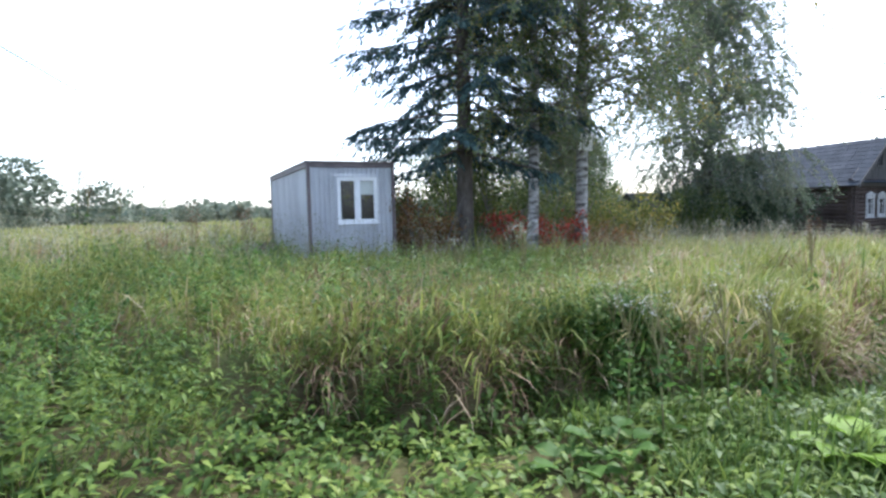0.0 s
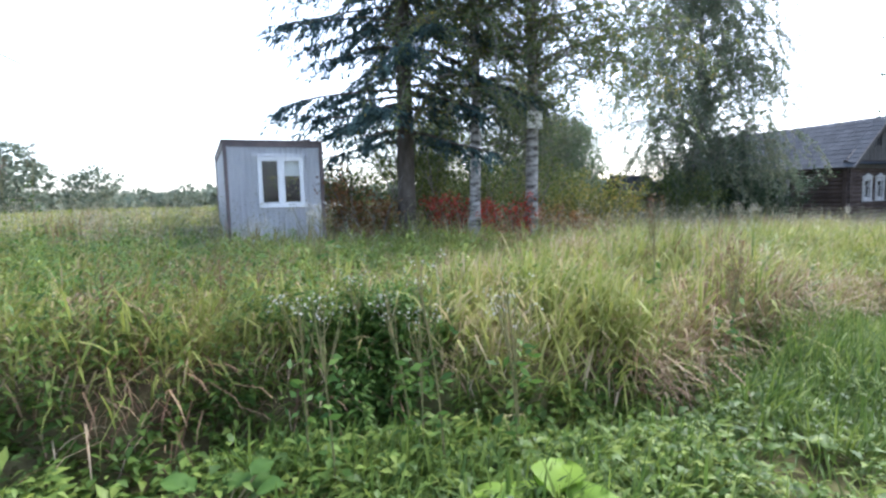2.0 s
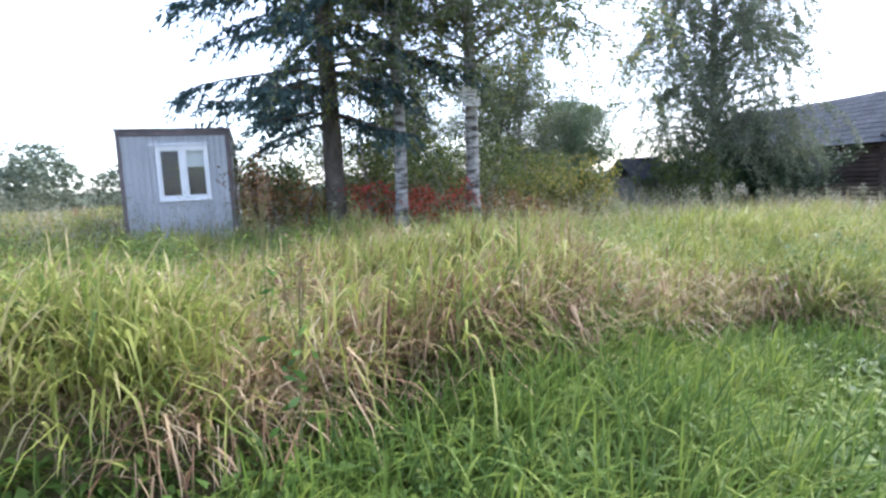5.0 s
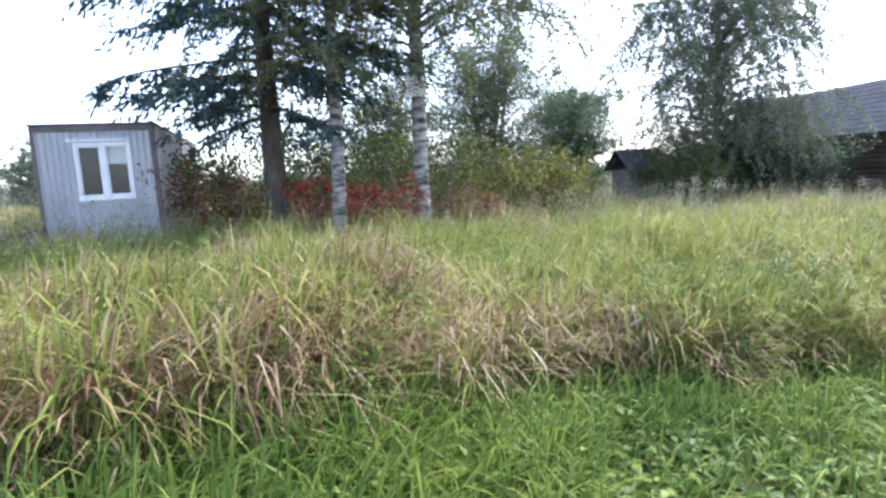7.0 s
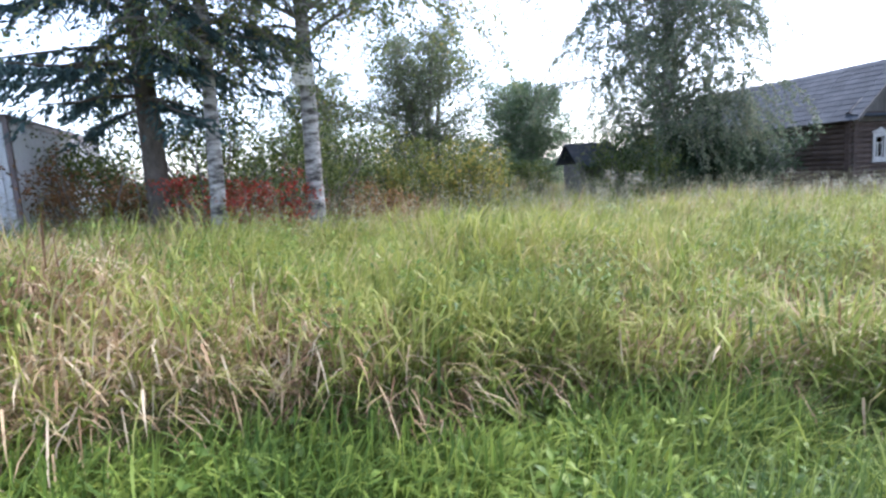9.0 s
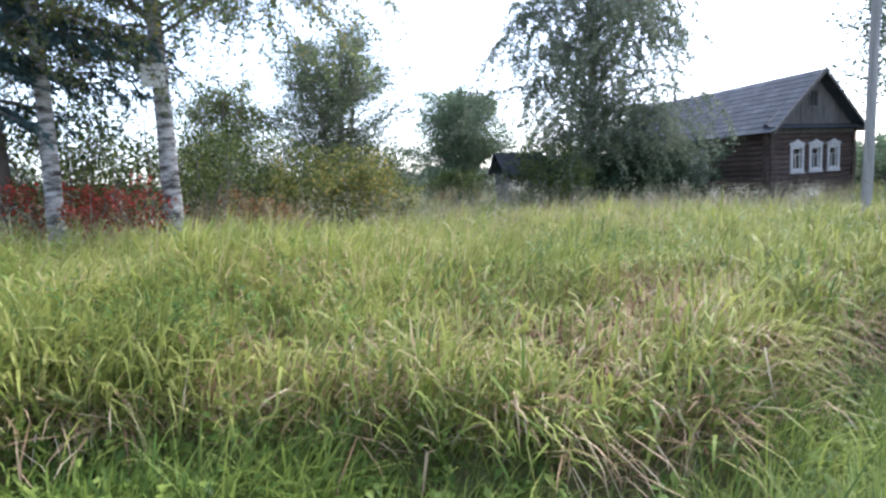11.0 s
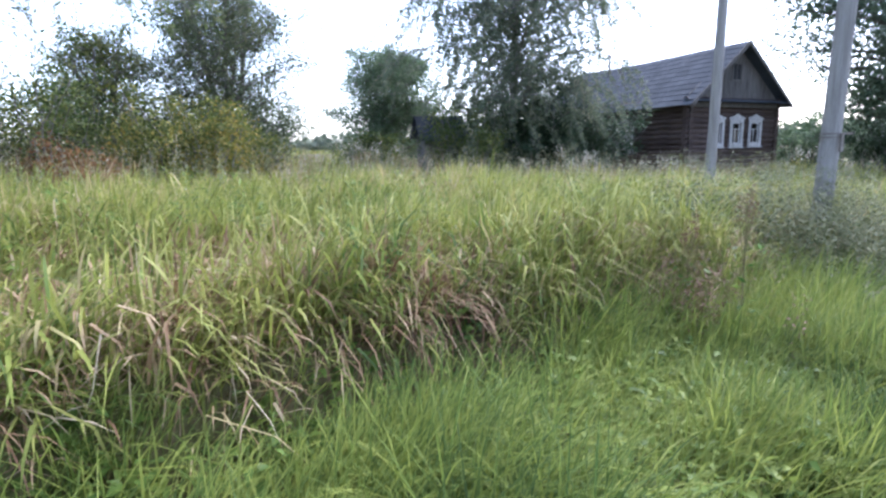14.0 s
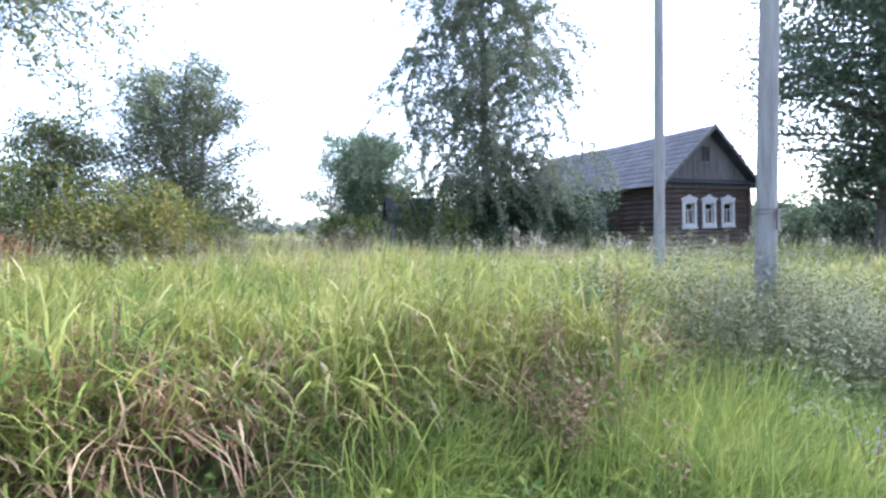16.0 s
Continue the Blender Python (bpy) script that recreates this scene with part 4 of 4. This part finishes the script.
def log_wall(name, L, m, holes):
    """A wall of round logs with openings; the pieces between openings are logs of their own."""
    wall = new(name)
    wall.parent = house
    wall.matrix_local = m
    cache = {}
    k, z = 0, 0.42
    while z < HE - 0.05:
        cuts = [(-0.22, L + 0.22)]
        for x0, x1, z0, z1 in holes:
            if z0 - 0.09 < z < z1 + 0.09:
                cuts = [c for a, b in cuts for c in (((a, x0), (x1, b)) if a < x0 and x1 < b else ((a, b),))]
        for a, b in cuts:
            key = round(b - a, 3)
            if key not in cache:
                cache[key] = log_mesh(b - a)
            lg = new("log", cache[key])
            lg.parent = wall
            lg.location = (a, 0.012 * math.sin(k * 1.7), z)
        z += 0.222
        k += 1
    part("log_core", box(0, 0.03, 0.3, L, 0.10, 0.5), M_log, wall)
    return wall


front_holes = [(c - 0.34, c + 0.34, 1.6, 2.66) for c in (1.75, 3.09, 4.43)]
log_wall("front_wall", HW, Matrix.Identity(4), front_holes)
side_m = Matrix.Translation((0, HL, 0)) @ Matrix.Rotation(radians(-90), 4, "Z")
log_wall("side_wall", HL, side_m, [(HL - 3.75, HL - 2.95, 1.35, 2.65), (HL - 7.2, HL - 6.5, 1.45, 2.6)])
log_wall("side_wall", HL, Matrix.Translation((HW, 0, 0)) @ Matrix.Rotation(radians(90), 4, "Z"), [])
part("back_wall", box(0, HL - 0.1, 0.3, HW, HL, HE), M_log, house)
part("plinth", box(0.05, 0.05, -0.3, HW - 0.05, HL - 0.05, 0.3, 0.02), M_concrete, house)
# added block inside the walls, coloured dark so the windows look into shade
part("shade_block", box(0.9, 0.9, 0.3, HW - 0.9, HL - 0.9, HE), M_dark, house)
for px in (-0.10, HW - 0.06):
    part("corner_board", box(px, -0.19, 0.3, px + 0.16, -0.14, HE - 0.02, 0.008), M_plank, house)


def house_window(m, w, h, closed=False):
    wd = new("window")
    wd.parent = house
    wd.matrix_local = m
    bar_set(-w / 2 - 0.12, w / 2 + 0.12, -0.1, h + 0.05, -0.19, -0.13, 0.13, "casing", M_trim, wd)
    bm = bmesh.new()
    prof = [(-w / 2 - 0.2, h + 0.06), (w / 2 + 0.2, h + 0.06), (w / 2 + 0.2, h + 0.12), (w / 4, h + 0.2), (0, h + 0.3), (-w / 4, h + 0.2), (-w / 2 - 0.2, h + 0.12)]
    f = bm.faces.new([bm.verts.new((a, -0.2, b)) for a, b in prof])
    r = bmesh.ops.extrude_face_region(bm, geom=[f])
    bmesh.ops.translate(bm, vec=(0, 0.07, 0), verts=[v for v in r["geom"] if isinstance(v, bmesh.types.BMVert)])
    part("carved_head", bm, M_trim, wd)
    part("window_sill", box(-w / 2 - 0.16, -0.24, -0.15, w / 2 + 0.16, -0.11, -0.105, 0.008), M_trim, wd)
    if closed:
        part("shutter", box(-w / 2 + 0.01, -0.15, 0.03, w / 2 - 0.01, -0.12, h - 0.08, 0.006), M_trim, wd, "pale boarded shutter")
        return
    bar_set(-w / 2 + 0.01, w / 2 - 0.01, 0.03, h - 0.08, -0.10, -0.05, 0.05, "sash", M_trim, wd)
    part("glazing_bar", box(-0.018, -0.095, 0.08, 0.018, -0.055, h * 0.62, 0.004), M_trim, wd)
    part("glazing_bar", box(-w / 2 + 0.06, -0.094, h * 0.62, w / 2 - 0.06, -0.056, h * 0.62 + 0.04, 0.004), M_trim, wd)
    pn = part("pane", box(-w / 2 + 0.06, -0.078, 0.08, w / 2 - 0.06, -0.072, h - 0.13), M_glass, wd)
    pn.visible_shadow = False
    part("curtain", box(-w / 2 + 0.03, 0.02, 0.03, -0.02, 0.035, h - 0.1), M_curtain, wd, "pale net curtain")


for x0, x1, z0, z1 in front_holes:
    house_window(Matrix.Translation(((x0 + x1) / 2, 0, z0)), x1 - x0, z1 - z0)
house_window(side_m @ Matrix.Translation((HL - 3.35, 0, 1.4)), 0.78, 1.2, True)
house_window(side_m @ Matrix.Translation((HL - 6.85, 0, 1.5)), 0.68, 1.1)

# gable of upright planks, pent roof under it, roof with sagging ridge
gable = new("gable")
gable.parent = house
n = 30
for i in range(n):
    a, b = HW * i / n, HW * (i + 1) / n - 0.006
    top = lambda q: HE + 0.12 + (HR - HE - 0.2) * (1 - abs(q - HW / 2) / (HW / 2))
    bm = bmesh.new()
    off = -0.02 - 0.008 * (i % 2)
    v = [bm.verts.new(c) for c in ((a, off, HE - 0.02), (b, off, HE - 0.02), (b, off, top(b)), (a, off, top(a)))]
    f = bm.faces.new(v)
    r = bmesh.ops.extrude_face_region(bm, geom=[f])
    bmesh.ops.translate(bm, vec=(0, 0.05, 0), verts=[q for q in r["geom"] if isinstance(q, bmesh.types.BMVert)])
    part("plank", bm, M_plank, gable)
gw = new("gable_window")
gw.parent = house
gw.location = (HW / 2, -0.03, HE + 0.75)
bar_set(-0.34, 0.34, 0, 0.8, -0.05, 0.0, 0.07, "casing", M_plank, gw)
part("glazing_bar", box(-0.015, -0.03, 0.07, 0.015, -0.01, 0.73), M_plank, gw)
# opaque sheet for glass, the attic's shade put into its colour
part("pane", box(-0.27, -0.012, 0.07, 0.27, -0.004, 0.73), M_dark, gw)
bm = bmesh.new()
box(-0.35, -0.62, HE - 0.06, HW + 0.35, -0.05, HE - 0.02, 0, bm)
bmesh.ops.rotate(bm, cent=(0, -0.05, HE), matrix=Matrix.Rotation(radians(16), 3, "X"), verts=bm.verts)
part("pent_roof", bm, M_slate, house)
part("frieze_board", box(-0.15, -0.2, HE - 0.4, HW + 0.15, -0.15, HE - 0.2, 0.006), M_plank, house)

roof = new("roof")
roof.parent = house
sag = lambda q: -0.12 * math.sin(math.pi * min(1, max(0, q / HL)) * 0.75) ** 1.5
for side in (0, 1):
    slope_w = math.hypot(HW / 2 + 0.5, HR - HE + 0.35)
    rows, cols = 11, 17
    for i in range(rows):
        for j in range(cols):
            bm = bmesh.new()
            q0, q1 = -0.55 + (HL + 1.0) * j / cols, -0.55 + (HL + 1.0) * (j + 1) / cols - 0.012
            s0, s1 = i / rows, (i + 1) / rows + 0.02
            def place(s, q, up):
                xx = (HW / 2) * (1 - s) - 0.5 * s
                xx = HW - xx if side else xx
                return (xx, q, HR + (HE - 0.32 - HR) * s + sag(q) * (1 - 0.6 * s) + up)
            lift0, lift1 = 0.012, 0.034
            corners = [place(s0, q0, lift0), place(s0, q1, lift0), place(s1, q1, lift1), place(s1, q0, lift1)]
            v = [bm.verts.new(c) for c in corners]
            w = [bm.verts.new((c[0], c[1], c[2] - 0.018)) for c in corners]
            bm.faces.new(v)
            bm.faces.new(w[::-1])
            for k in range(4):
                bm.faces.new((v[k], w[k], w[(k + 1) % 4], v[(k + 1) % 4]))
            bmesh.ops.recalc_face_normals(bm, faces=bm.faces)
            part("roof_sheet", bm, M_slate, roof)
for side in (0, 1):
    bm = bmesh.new()
    x0 = -0.5 if not side else HW + 0.5
    pts = [(HW / 2, HR + 0.04), (x0, HE - 0.28), (x0, HE - 0.44), (HW / 2, HR - 0.16)]
    f = bm.faces.new([bm.verts.new((a, -0.60, b)) for a, b in pts])
    r = bmesh.ops.extrude_face_region(bm, geom=[f])
    bmesh.ops.translate(bm, vec=(0, 0.04, 0), verts=[q for q in r["geom"] if isinstance(q, bmesh.types.BMVert)])
    bmesh.ops.recalc_face_normals(bm, faces=bm.faces)
    part("barge_board", bm, M_plank, house)
pipe = bmesh.new()
bmesh.ops.create_cone(pipe, cap_ends=True, segments=10, radius1=0.07, radius2=0.07, depth=1.4, matrix=Matrix.Translation((HW / 2 - 0.4, 7.3, HR - 0.1)))
part("stove_pipe", pipe, M_metal, house)
tagged(house, "old dark log house with grey roof and white window casings", "house")

# ---- low outbuilding ----
barn = new("outbuilding")
barn.matrix_world = pose(11.3, 30.2, -0.5, 0, 0, 12)
part("wall", box(0, 0, 0, 1.7, 2.6, 1.7, 0.02), M_plank, barn)
bm = bmesh.new()
v = [bm.verts.new(c) for c in ((-0.3, -0.5, 1.55), (2.0, -0.5, 1.55), (2.0, 1.4, 2.7), (-0.3, 1.4, 2.7), (2.0, 3.0, 1.7), (-0.3, 3.0, 1.7))]
bm.faces.new((v[0], v[1], v[2], v[3]))
bm.faces.new((v[3], v[2], v[4], v[5]))
bmesh.ops.solidify(bm, geom=bm.faces[:], thickness=0.06)
part("roof", bm, M_slate, barn)
for px in (0.0, 1.6):
    part("post", box(px, -0.4, 0, px + 0.1, -0.3, 1.62, 0.01), M_plank, barn)
tagged(barn, "low weathered outbuilding with a grey roof", "shed")

# ---- poles ----


def pole(label, x, y, h, r, lean, clamp):
    ob = new("utility_pole")
    ob.location = (x, y, float(height(x, y)) - 0.3)
    V, Q = tubes([[((lean[0] * t, lean[1] * t, h * t), r * (1 - 0.35 * t)) for t in np.linspace(0, 1, 9)]], 14)
    sh = ob_np("shaft", V, Q, None, M_pole, ob)
    sh.data.polygons.foreach_set("use_smooth", [True] * len(Q))
    if clamp:
        zc = clamp - ob.location.z
        for dz in (0.0, -0.02):
            bm = bmesh.new()
            bmesh.ops.create_cone(bm, cap_ends=False, segments=18, radius1=r * 1.06, radius2=r * 1.06, depth=0.016, matrix=Matrix.Translation((lean[0] * zc / h, lean[1] * zc / h, zc + dz * 2)))
            part("band", bm, M_metal, ob)
        part("bracket", box(r * 0.75, -r * 1.35, zc - 0.012, r * 1.7, -r * 1.0, zc + 0.012, 0.004), M_metal, ob)
        part("bracket", box(r * 0.55, -r * 1.35, zc - 0.2, r * 0.85, -r * 1.05, zc, 0.004), M_metal, ob)
    return tagged(ob, label, "pole", "poles beside the track")


pole("tall weathered utility pole of grey wood", 16.89, 15.3, 9.0, 0.09, (0.10, 0.0), 0)
pole("stout weathered utility pole with a steel band", 16.71, 12.1, 8.0, 0.107, (0.18, 0.0), 0.8)

# cable high over the field
near, far_end = np.array([-14.6, 19.4, 7.2]), np.array([-20.99, 39.16, 7.96])
cab = []
for t in np.linspace(-0.35, 2.2, 24):
    cab.append((near + (far_end - near) * t + np.array([0, 0, 0.25 * t * (t - 1)]), 0.02))
V, Q = tubes([cab], 5)
tagged(ob_np("overhead_cable", V, Q, None, M_wire), "thin black overhead cable across the field", "cable")
